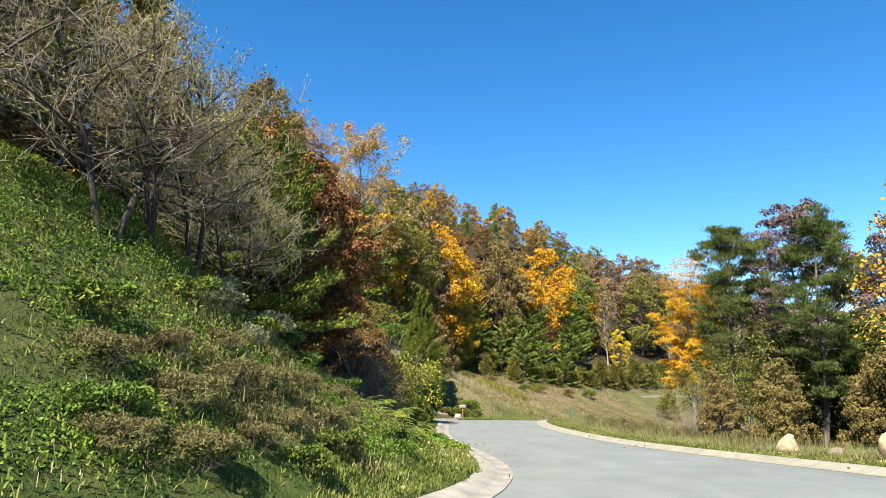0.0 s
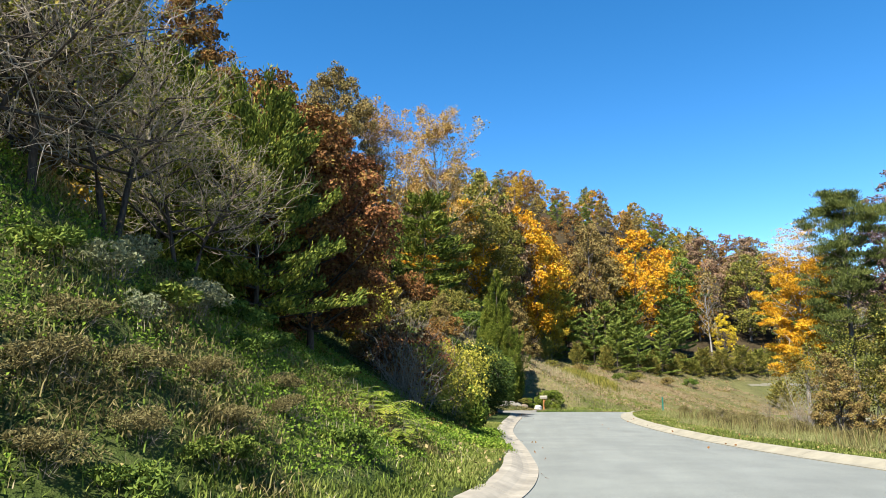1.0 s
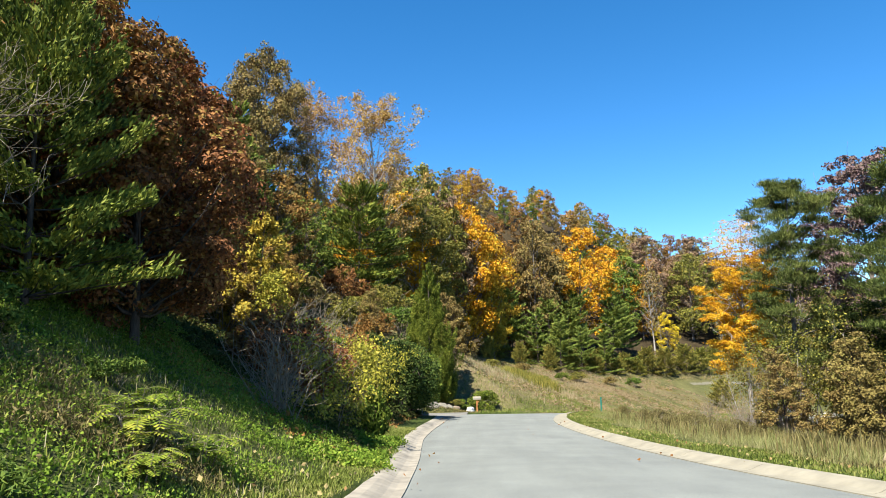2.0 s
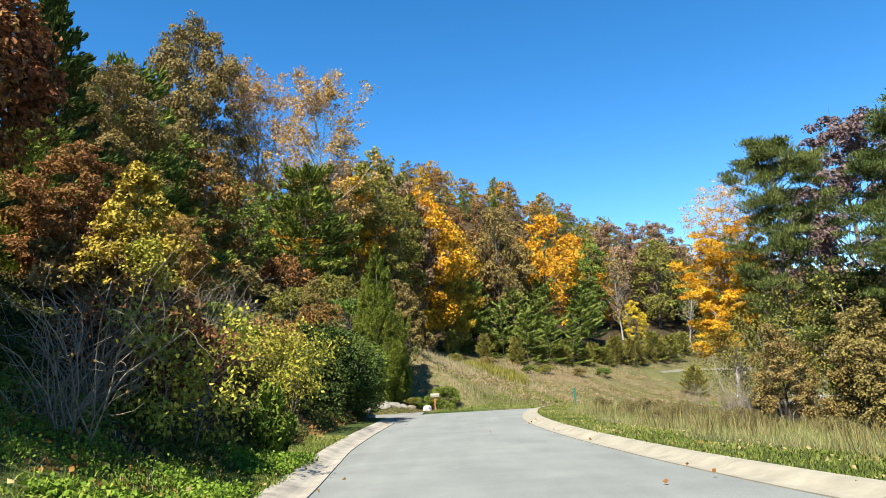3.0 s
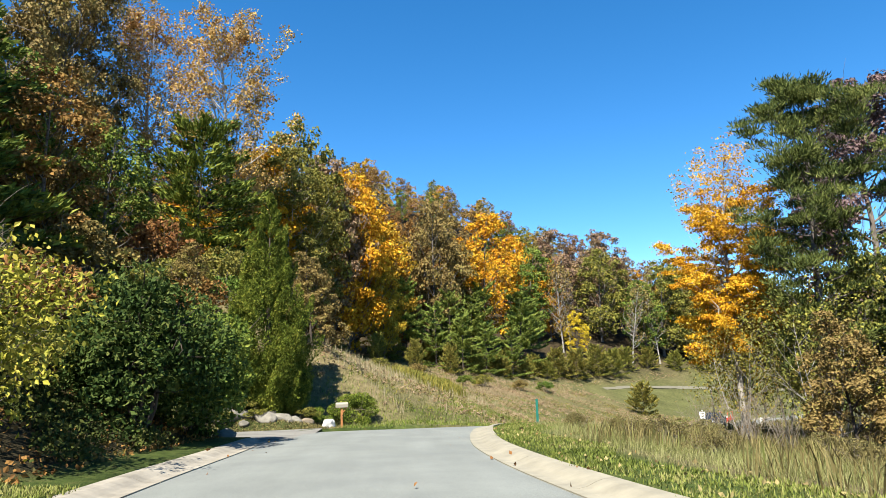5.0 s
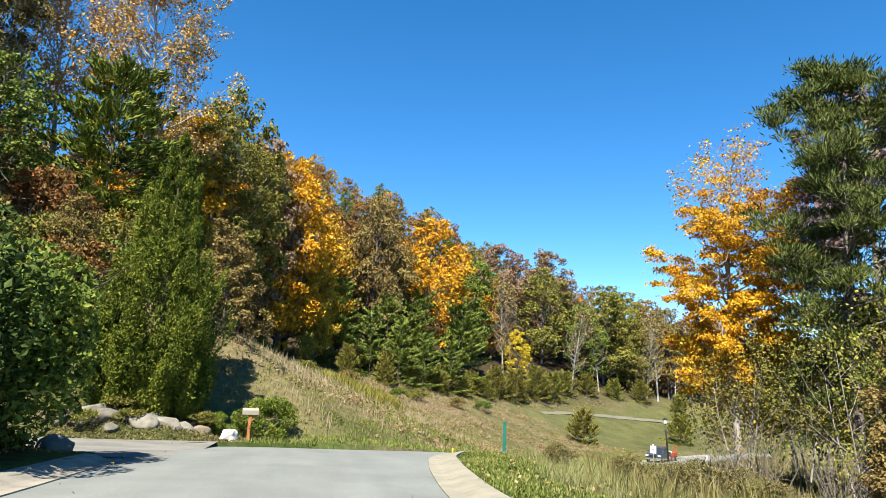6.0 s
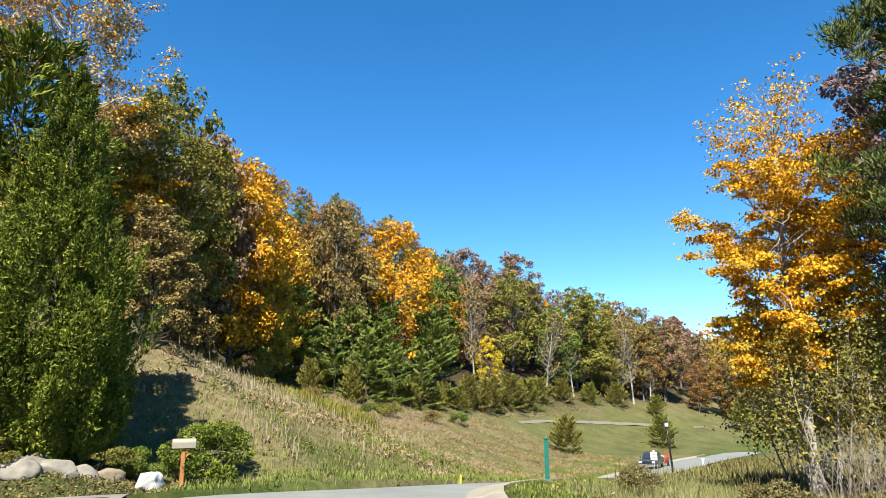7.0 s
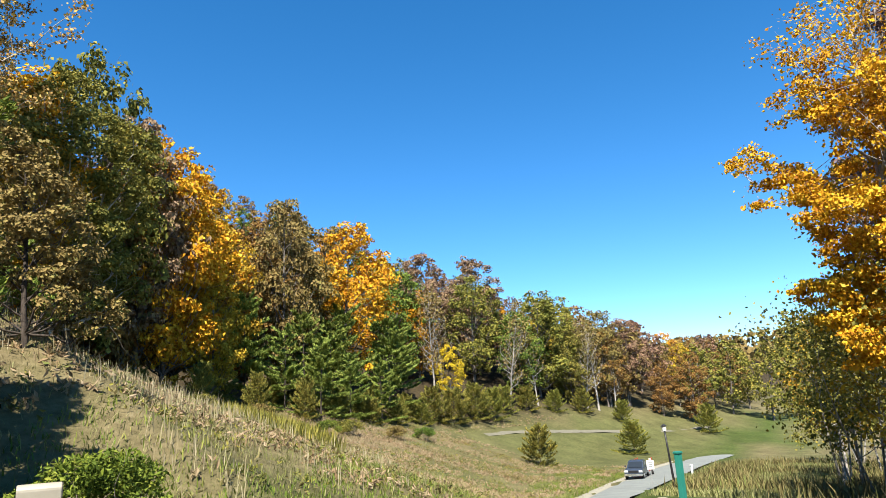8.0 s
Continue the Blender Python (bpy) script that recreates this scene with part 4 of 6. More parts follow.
T_SPRUCE = conifer("slope_spruce", 41, 5.4, 3.3, 0.2, 26000, (BARK_DARK, L_SPRUCE), 0.15, 0.42, 0.42, 7, 0.06, 0.6, 0.05, 0.1)
T_DARKCON = conifer("dark_pine", 43, 12.5, 3.6, 0.6, 17000, (BARK_DARK, L_DARKG), 0.3, 0.36, 0.6, 7, 0.06, 0.8, 0.0, 0.16)
T_RED = lobed("red_oak", 45, 7.0, 3.2, 1.0, 46, 34000, (BARK_DARK, L_RED), 0.11, 0.7, "round", 0.12, 5, (0.2, 0.34), 0.03, 0.3, 3)
T_RUSTB = lobed("rust_oak", 46, 6.0, 2.7, 0.8, 40, 26000, (BARK_DARK, L_RUST), 0.1, 0.7, "round", 0.1, 5, (0.2, 0.34), 0.03, 0.3, 3)
plant("conifer_tree", T_SPRUCE, -4.4, 16.2, "dense dark green conifer on the slope", "tree", 0.64, 0, stretch=1.36)
plant("conifer_tree", T_SPRUCE, -5.8, 14.8, "dense dark green conifer on the slope", "tree", 0.6, 90, stretch=1.15)
plant("conifer_tree", T_SPRUCE, -6.6, 16.8, "dense dark green conifer on the slope", "tree", 0.62, 200, stretch=1.3)
plant("red_oak_tree", T_RED, -5.6, 18.3, "oak with dark red and russet leaves on the slope", "tree", 0.86, 30)
plant("red_oak_tree", T_RED, -4.2, 18.9, "oak with dark red and russet leaves on the slope", "tree", 0.8, 200)
plant("red_oak_tree", T_RED, -5.6, 21.4, "oak with dark red and russet leaves on the slope", "tree", 0.95, 100)
plant("red_oak_tree", T_RUSTB, -7.8, 21.4, "small oak with rust brown leaves on the slope", "tree", 1.1, 220)
for x, y, sc, turn in ((-8.4, 14.0, 0.9, 40), (-10.2, 11.4, 1.1, 310)):
    plant("red_oak_tree", T_RUSTB, x, y, "small oak with rust brown leaves above the bare trees", "tree", sc, turn, group="oaks above the bare trees")
T_HILLCON = conifer("hill_hemlock", 48, 5.6, 2.7, 0.2, 15000, (BARK_DARK, L_SPRUCE), 0.19, 0.36, 0.36, 7, 0.02, 0.7, -0.12, 0.08)
for x, y, s, turn in ((-8.8, 41.5, 0.75, 140), (-8.4, 35.6, 0.6, 280), (-10.4, 33.0, 0.9, 100), (-11.2, 38.5, 1.0, 190), (-12.0, 43.0, 1.1, 320)):
    plant("hemlock_tree", T_HILLCON, x, y, "dense dark green hemlock on the wooded slope", "tree", s, turn, group="hemlocks on the slope")
plant("conifer_tree", T_DARKCON, -11.6, 35.6, "tall dark conifer on the slope", "tree", 0.85, 300)
plant("red_oak_tree", T_RUSTB, -8.4, 31.6, "small oak with rust brown leaves on the slope", "tree", 0.8, 15)
plant("red_oak_tree", T_RUSTB, -7.4, 36.6, "small oak with rust brown leaves on the slope", "tree", 0.72, 95)
plant("conifer_tree", T_DARKCON, -8.6, 20.0, "dark conifer on the slope behind the red oak", "tree", 0.5, 40)
plant("conifer_tree", T_DARKCON, -9.2, 27, "dark conifer on the slope", "tree", 0.5, 140)
T_TALLOAK = lobed("hill_oak", 51, 19, 6.2, 4.0, 54, 64000, (BARK_GREY, L_BROWN), 0.18, 0.75, "round", 0.3, 6, (0.22, 0.38), 0.04, 0.3, 4)
T_TALLRUST = lobed("hill_oak_rust", 53, 18, 4.8, 4.0, 40, 36000, (BARK_GREY, L_RUST), 0.17, 0.75, "oval", 0.26, 6, (0.2, 0.36), 0.04, 0.3, 3)
T_TALLOLIVE = lobed("hill_oak_olive", 54, 17, 6.6, 3.0, 48, 44000, (BARK_PALE, L_OLIVE), 0.19, 0.75, "round", 0.26, 6, (0.2, 0.36), 0.05, 0.3, 4)
T_PALE = broadleaf("pale_poplar", 55, 20, 6.6, 6.0, None, 15000, (BARK_PALE, L_PEACH), 40, 0.2, 0.16, 0.8, "oval", 0.2, 1, 0.2, 0.15, 6, 6)
plant("oak_tree", T_TALLOAK, -19.4, 69.5, "tall oak with brown and dull red leaves above the slope", "tree", 1.0, 0, stretch=1.36)
plant("oak_tree", T_TALLOLIVE, -8.8, 12.4, "oak with olive and brown leaves above the bare trees", "tree", 0.3, 60)
plant("oak_tree", T_TALLRUST, -16.0, 32.3, "tall oak with russet leaves high on the slope", "tree", 0.8, 60)
plant("oak_tree", T_TALLOLIVE, -10.4, 17.0, "oak with olive and brown leaves above the slope", "tree", 0.52, 20)
plant("oak_tree", T_TALLOLIVE, -19.5, 27, "tall oak with olive and orange leaves high on the slope", "tree", 0.85, 160)
plant("conifer_tree", T_HILLCON, -18.6, 54, "tall dark conifer high on the slope", "tree", 2.7, 70)
plant("conifer_tree", T_HILLCON, -15.0, 49, "tall dark conifer high on the slope", "tree", 1.9, 170)
plant("oak_tree", T_TALLOAK, -14.5, 44, "oak with brown leaves on the slope", "tree", 0.6, 250)
plant("poplar_tree", T_PALE, -14.2, 75.5, "tall slender tree with sparse pale orange leaves", "tree", 1.18, 0)
plant("poplar_tree", T_PALE, -9.8, 77.5, "tall slender tree with sparse pale orange leaves", "tree", 1.2, 120)
plant("pine_tree", T_HILLCON, -10.8, 73, "dark green pine with layered branches on the hill", "tree", 2.5, 0)
plant("oak_tree", T_TALLOLIVE, -6.2, 86, "broad tree with yellow-green leaves", "tree", 1.08, 30)
T_YELR = lobed("yellow_sapling", 61, 5.0, 1.7, 0.4, 34, 9000, (BARK_GREY, L_YELGOLD), 0.12, 0.7, "oval", 0.05, 5, (0.2, 0.36), 0.06, 0.3, 3)
T_YELG = broadleaf("lime_sapling", 62, 5.0, 1.5, 0.5, None, 2600, (BARK_GREY, L_YELLOW), 24, 0.05, 0.15, 0.7, "oval", 0.1, 1, 0.18, 0.5, 4)
plant("yellow_tree", T_YELR, -6.1, 31.0, "slender small tree with golden yellow leaves", "tree", 1.0, 0)
plant("yellow_tree", T_YELG, -5.2, 29.8, "slender small tree with yellow-green leaves", "tree", 0.62, 100)
plant("yellow_tree", T_YELR, -7.6, 34.6, "slender small tree with golden yellow leaves", "tree", 0.8, 210)
plant("yellow_tree", T_YELR, -7.6, 38.5, "small tree with golden leaves on the slope", "tree", 0.95, 310)
# brush on the slope between the yellow tree and the driveway
T_BRUSHR = shrub("brush_rust", 63, 1.5, 2.2, 3600, (TWIG, L_RUST), 0.14, 0.65, 12, 0.4)
T_BRUSHB = shrub("brush_brown", 64, 1.6, 2.0, 3600, (TWIG, L_BROWN), 0.14, 0.65, 12, 0.4)
T_BRUSHG = shrub("brush_green", 65, 1.5, 2.0, 4200, (TWIG, L_GREEN), 0.13, 0.6, 12, 0.5)
T_BRUSHD = shrub("brush_dark", 68, 1.5, 2.2, 4200, (TWIG, L_RED), 0.12, 0.6, 14, 0.4)
T_BRUSHO = shrub("brush_olive", 66, 1.5, 2.0, 3800, (TWIG, L_OLIVE), 0.13, 0.6, 12, 0.5)


def bare_brush(name, seed, R, H):
    rng = np.random.default_rng(seed)
    wood = Wood()
    for i in range(26):
        az = i * 2.4
        st = bend(rng, (rng.normal() * 0.15, rng.normal() * 0.15, -0.1), (math.cos(az) * R / H * 0.8, math.sin(az) * R / H * 0.8, 1), H * rng.uniform(0.6, 1), 6, 0.0, 0.14)
        wood.tube(st, 0.014 * np.linspace(1, 0.3, 7), 5)
        for j in range(7):
            tw = bend(rng, st[1 + j % 6], rng.normal(size=3) * 0.8 + np.array([math.cos(az), math.sin(az), 0.8]), R * rng.uniform(0.3, 0.6), 4, 0.04, 0.18)
            wood.tube(tw, 0.006 * np.linspace(1, 0.4, 5), 4)
    q = leaf_arrays(rng, np.vstack(wood.v)[rng.integers(0, wood.n, 160)], np.array([0, 0, -0.5]), 0.06, 0.6, 0.8, 0.1)
    return wood.mesh(name + "_wood", TWIG), leaves_mesh(name + "_leaves", L_RUST, q)


T_BAREB = bare_brush("bare_brush", 67, 1.3, 2.3)
rng = np.random.default_rng(77)
plant("bare_bush", T_BAREB, -2.0, 20.8, "bush of bare grey-brown twigs", "bush", 0.95, 0)
plant("bare_bush", T_BAREB, -2.9, 23.0, "bush of bare grey-brown twigs", "bush", 1.0, 60)
plant("bare_bush", T_BAREB, -7.1, 43.6, "bush of bare reddish twigs on the slope", "bush", 1.15, 140)
plant("bare_bush", T_BAREB, -5.0, 36.5, "bush of bare grey-brown twigs", "bush", 1.0, 250)
for k, (x, y, s) in enumerate(((-4.4, 29.6, 1.0), (-5.0, 32.6, 1.1), (-6.2, 35.0, 1.2), (-4.2, 34.6, 0.9), (-6.0, 38.0, 1.2), (-7.6, 39.8, 1.1), (-3.4, 27.4, 0.8))):
    plant("bare_bush", T_BAREB, x, y, "bush of bare reddish brown twigs on the slope", "bush", s, k * 77.0, group="bare brush on the slope")
for k, (x, y, s) in enumerate(((-4.2, 26.0, 0.9), (-4.6, 31.0, 0.8), (-5.4, 34.0, 1.0), (-7.2, 30.5, 1.2), (-4.6, 38.5, 1.0), (-6.6, 41.0, 1.2), (-8.8, 37.0, 1.3), (-9.5, 43.0, 1.4), (-10.5, 33.0, 1.3),
                               (-3.3, 35.6, 0.8), (-7.8, 46.8, 1.2), (-9.6, 51.5, 1.4), (-6.2, 57.5, 1.2), (-8.6, 60.0, 1.5), (-5.0, 62.0, 1.3), (-12, 57, 1.7), (-11, 64, 1.8), (-7, 66, 1.6), (-3.4, 66.0, 1.2), (-13.5, 38, 1.6))):
    kind = (("rust_bush", T_BRUSHR, "wild bush with rust brown leaves"), ("brown_bush", T_BRUSHB, "wild bush with dull brown leaves"), ("green_bush", T_BRUSHG, "wild green bush on the slope"), ("olive_bush", T_BRUSHO, "wild olive green bush"))[(k * 7) % 4]
    plant(kind[0], kind[1], x, y, kind[2], "bush", s, k * 67.0, crown="foliage", group="brush on the slope", sink=0.1)
plant("small_tree", T_BROWNSH, -0.6, 58.5, "small tree with grey-brown leaves above the grass bank", "tree", 0.85, 30)
plant("small_tree", T_BROWNSH, -6.6, 58.0, "small tree with rust brown leaves", "tree", 0.7, 130)

for k, (x, y, sc) in enumerate(((-3.3, 24.8, 1.0), (-3.2, 27.3, 0.95), (-2.5, 25.9, 0.7))):
    plant("brown_bush", T_BRUSHD, x, y, "overhanging wild bush with dull brown leaves above the kerb", "bush", sc, k * 91.0, crown="foliage", group="brush on the slope", sink=0.1)

# low shrubs along the top of the meadow bank
for k, (x, y, s) in enumerate(((2.5, 84.0, 0.6), (6.0, 90.0, 0.75), (11.5, 96.0, 0.7), (14.0, 99.5, 0.8), (19.0, 103.0, 0.7), (23.5, 109.0, 0.8), (8.5, 86.0, 0.5))):
    plant("meadow_shrub", (T_BRUSHO, T_BRUSHB, T_BRUSHG)[k % 3], x, y, ("low olive shrub in the meadow grass", "low brown shrub in the meadow grass", "low green shrub in the meadow grass")[k % 3], "bush", s, k * 51.0, crown="foliage", group="shrubs of the meadow bank", sink=0.15)

# planted bushes along the road
T_YT = broadleaf("yellow_bush", 71, 1.9, 1.55, 0.45, None, 4200, (BARK_GREY, L_YELLOW), 30, 0.035, 0.1, 0.6, "round", 0.05, 4, 0.1, 0.5, 4, 5)
plant("yellow_bush", T_YT, -2.4, 33.0, "rounded bush with yellow-green leaves on thin stems", "bush", 0.98, 0, crown="foliage")
T_YT2 = broadleaf("loose_yellow_bush", 78, 1.9, 1.5, 0.4, None, 2000, (BARK_GREY, L_YELLOW), 26, 0.035, 0.1, 0.6, "round", 0.3, 4, 0.1, 0.35, 4, 5)
plant("yellow_bush", T_YT2, -1.5, 23.0, "bush with bright yellow-green leaves by the kerb", "bush", 0.92, 230, crown="foliage")
def sumac(name, seed, H, n_stem, n_frond):
    """A clump of young sumac: stems with long arching leaves of paired leaflets."""
    rng = np.random.default_rng(seed)
    wood, quads = Wood(), []
    for i in range(n_stem):
        az = i * 2.4
        st = bend(rng, (0.3 * math.cos(az) * rng.uniform(0.2, 1), 0.3 * math.sin(az) * rng.uniform(0.2, 1), -0.05), (0.4 * math.cos(az), 0.4 * math.sin(az), 1), H * rng.uniform(0.55, 0.9), 4, 0.02, 0.1)
        wood.tube(st, 0.01 * np.linspace(1, 0.5, 5), 5)
        for k in range(n_frond):
            a2 = az + k * 2.4 + rng.normal() * 0.3
            fr = bend(rng, st[2 + k % 3], (math.cos(a2), math.sin(a2), 0.55), rng.uniform(0.36, 0.52), 9, -0.13, 0.03)
            wood.tube(fr, 0.0035 * np.linspace(1, 0.5, 10), 3)
            for sgn in (-1, 1):
                way = fr[2:] - fr[1:-1]
                way /= np.linalg.norm(way, axis=1, keepdims=True)
                side = np.cross(way, np.array([0, 0, 1.0])) * sgn
                side /= np.linalg.norm(side, axis=1, keepdims=True)
                d = side + way * 0.35 + np.array([0, 0, -0.18])
                L = 0.15 * np.sin(np.linspace(0.7, 2.7, 8))[:, None]
                w = way * 0.022
                b = fr[2:]
                quads.append(np.stack([b, b + d * L * 0.45 + w, b + d * L, b + d * L * 0.45 - w], 1).reshape(-1, 3))
    return wood.mesh(name + "_stems", TWIG), leaves_mesh(name + "_leaves", L_LIME, *quads)


L_LIME = leaf_mat("leaves_bright_green", [(0.1, 0.16, 0.02), (0.2, 0.29, 0.03), (0.3, 0.38, 0.045), (0.4, 0.42, 0.06)], 0.25)
T_SUMAC = sumac("sumac_clump", 76, 0.7, 9, 7)
for x, y, sc, turn in ((-1.2, 13.6, 0.72, 0), (-0.8, 14.2, 0.62, 120), (-1.6, 14.3, 0.65, 230), (-0.8, 13.0, 0.5, 310)):
    plant("sumac_clump", T_SUMAC, x, y, "clump of bright green sumac with feathered leaves on the slope", "weed", sc, turn, crown="foliage", group="sumac on the slope")
# weed clumps of the near slope
T_DEADW = shrub("dead_weed", 83, 0.5, 0.3, 2200, (TWIG, WEED_BROWN), 0.05, 0.28, 14, 0.3, 0.05, 0.4)
T_GREENW = shrub("green_weed", 84, 0.42, 0.38, 1500, (TWIG, L_GREEN), 0.07, 0.45, 10, 0.4, 0.05, 0.4)
T_PALEW = shrub("pale_weed", 85, 0.4, 0.5, 900, (TWIG, L_SAGE), 0.06, 0.4, 12, 0.4, 0.1, 0.3)
for k, (x, y, sc) in enumerate(((-2.5, 6.8, 1.1), (-2.9, 7.4, 1.2), (-2.2, 7.7, 0.9), (-3.3, 7.9, 1.0), (-2.7, 8.3, 1.1), (-2.0, 8.6, 0.8), (-2.4, 9.1, 1.0), (-3.0, 9.0, 0.9), (-1.7, 9.6, 0.9), (-2.2, 10.0, 0.9), (-1.6, 10.7, 0.8), (-1.9, 11.4, 0.8),
                                (-3.6, 7.0, 1.1), (-3.0, 6.2, 1.0))):
    plant("dead_weed_clump", T_DEADW, x, y, "mound of matted dead brown weeds on the slope", "weed", sc, k * 61.0, crown="foliage", group="dead weeds on the slope")
for k, (x, y, sc) in enumerate(((-4.0, 7.6, 1.1), (-3.2, 6.5, 0.9), (-1.7, 8.0, 0.8), (-1.5, 9.0, 0.8), (-3.6, 9.4, 1.0), (-3.1, 10.6, 1.0), (-2.6, 12.0, 0.9), (-3.3, 12.6, 1.1), (-2.9, 13.6, 1.0), (-3.7, 14.4, 1.0), (-2.3, 15.0, 0.9), (-1.0, 11.2, 0.8), (-4.3, 12.8, 1.0), (-2.4, 7.0, 0.7))):
    plant("green_weed_clump", T_GREENW, x, y, "leafy green weed clump on the slope", "weed", sc, k * 83.0, crown="foliage", group="green weeds on the slope")
for k, (x, y, sc) in enumerate(((-3.5, 10.2, 1.0), (-3.1, 11.3, 1.1), (-3.8, 11.0, 0.9), (-3.4, 12.0, 0.9), (-2.9, 9.9, 0.8))):
    plant("pale_weed_clump", T_PALEW, x, y, "tall weed with pale grey-green leaves on the slope", "weed", sc, k * 47.0, crown="foliage", group="pale weeds on the slope")
T_DG = shrub("dark_bush", 72, 1.75, 3.6, 16000, (BARK_DARK, L_DARKG), 0.13, 0.6, 10, 0.5, 0.02, 0.75)
T_DG2 = shrub("green_bush_big", 73, 1.75, 3.4, 16000, (BARK_DARK, L_GREEN), 0.13, 0.6, 10, 0.5, 0.02, 0.75)
plant("evergreen_bush", T_DG, -1.9, 38.2, "large dense dark evergreen bush beside the road", "bush", 0.9, 0, crown="foliage")
plant("evergreen_bush", T_DG2, -1.6, 41.0, "large dense evergreen bush beside the driveway", "bush", 0.92, 90, crown="foliage")
plant("evergreen_bush", T_DG, -3.6, 40.4, "large dense dark evergreen bush", "bush", 0.8, 190, crown="foliage")
T_CONB = flame("small_conifer", 74, [(0, 0, 1.4, 0.42)], 2600, (BARK_DARK, L_CYP), 0.13, 0.45)
plant("small_conifer", T_CONB, -1.0, 26.2, "small upright green conifer by the kerb", "bush", 0.95, 0, crown="foliage")
# tall arborvitae
T_CY = flame("arborvitae", 75, [(0, 0, 9.5, 1.95), (-0.8, -0.5, 4.2, 1.3), (0.6, -0.5, 3.4, 1.1)], 150000, (BARK_DARK, L_CYP), 0.1, 0.36)
plant("arborvitae_tree", T_CY, -1.75, 52.3, "tall cone-shaped green arborvitae with upright sprays", "tree", 1.0, 0)

# ------------------------------------------------------------ woods on the far hill
FAR = {}
for k, (key, mat, H, R, base, shape) in enumerate((("orange", L_ORANGE, 16, 5.4, 3.0, "round"), ("gold", L_GOLD, 15.5, 5.0, 3.0, "round"), ("rust", L_RUST, 15.5, 5.4, 3.0, "round"), ("brown", L_BROWN, 16, 5.2, 3.5, "round"),
                                               ("olive", L_OLIVE, 15, 5.4, 2.5, "round"), ("green", L_GREEN, 14, 5.2, 2.0, "round"), ("mauve", L_MAUVE, 15.5, 5.0, 4.0, "round"))):
    FAR[key] = lobed("far_" + key, 201 + k, H, R, base, 24, 2600, (BARK_GREY, mat), 0.46, 0.8, shape, 0.19, 4, twigs=1)
FAR["bare"] = broadleaf("far_bare", 108, 14, 3.4, 3.0, None, 420, (BARK_PALE, L_BROWN), 34, 0.15, 0.36, 0.8, "oval", 0.5, 1, 0.25, 0.5, 6, 5)
FAR["wpine"] = conifer("far_white_pine", 109, 10.5, 4.4, 0.6, 4200, (BARK_DARK, L_WPINE), 0.6, 0.42, 1.05, 6, 0.1, 0.62, 0.0)
FAR["cedar"] = conifer("far_cedar", 110, 4.6, 2.6, 0.3, 2200, (BARK_DARK, L_OLIVE), 0.42, 0.45, 0.5, 7, 0.1, 0.75, 0.1)
# fuller trees for the near edge of the woods
FRONT = {}
for k, (key, mat, H, R, base, shape) in enumerate((("orange", L_ORANGE, 16.5, 5.4, 2.2, "round"), ("gold", L_GOLD, 15.5, 5.4, 2.2, "round"), ("rust", L_RUST, 15.5, 5.2, 2.0, "round"), ("brown", L_BROWN, 16.5, 5.0, 3.0, "round"),
                                               ("olive", L_OLIVE, 15, 5.4, 1.6, "round"), ("green", L_GREEN, 14, 5.2, 1.4, "round"), ("mauve", L_MAUVE, 16, 5.0, 3.0, "round"))):
    FRONT[key] = lobed("edge_" + key, 230 + k, H, R, base, 38, 10500, (BARK_GREY, mat), 0.28, 0.8, shape, 0.2, 5, (0.22, 0.42))
FRONT["goldleaf"] = lobed("edge_goldleaf", 250, 15, 5.0, 2.0, 30, 6000, (BARK_GREY, L_BRIGHT), 0.3, 0.8, "round", 0.2, 5, (0.22, 0.4))
FRONT["wpine"] = conifer("edge_white_pine", 140, 10.5, 4.6, 0.5, 12000, (BARK_DARK, L_WPINE), 0.36, 0.4, 1.15, 7, 0.06, 0.55, 0.0, None, 0.25)
FRONT["cedar"] = conifer("edge_cedar", 141, 4.4, 2.9, 0.2, 6500, (BARK_DARK, L_OLIVE), 0.24, 0.45, 0.45, 7, 0.1, 0.65, 0.1)
FAR_LABEL = {
    "orange": ("maple_tree", "maple in bright orange autumn leaf"), "gold": ("hickory_tree", "tree in golden yellow autumn leaf"), "goldleaf": ("hickory_tree", "small tree in bright yellow autumn leaf"), "rust": ("oak_tree", "oak in rust brown autumn leaf"),
    "brown": ("oak_tree", "oak with brown leaves"), "olive": ("hardwood_tree", "tree with olive green leaves turning"), "green": ("hardwood_tree", "tree still in green leaf"),
    "mauve": ("oak_tree", "oak with sparse pinkish brown leaves"), "bare": ("bare_tree", "nearly bare pale-barked tree"), "wpine": ("white_pine", "blue-green white pine at the edge of the woods"), "cedar": ("cedar_tree", "low spreading olive green cedar"),
}
FIRST = {}


def far_tree(kind, x, y, s, turn, stretch=1.0, front=False):
    name, label = FAR_LABEL[kind]
    meshes = FRONT[kind] if front and kind in FRONT else FAR[kind]
    kind = kind + ("_front" if front else "")
    if kind not in FIRST:
        FIRST[kind] = plant(name, meshes, x, y, label, "tree", s, turn, group="woods on the far hill", sink=0.2, stretch=stretch)
        return FIRST[kind]
    m = pose(x, y, gz(x, y) - 0.2, 0, 0, turn) @ Matrix.Diagonal((s, s, s * stretch, 1))
    ob = copy_thing(FIRST[kind], pose(0, 0, 0))
    ob.matrix_basis = m
    return ob


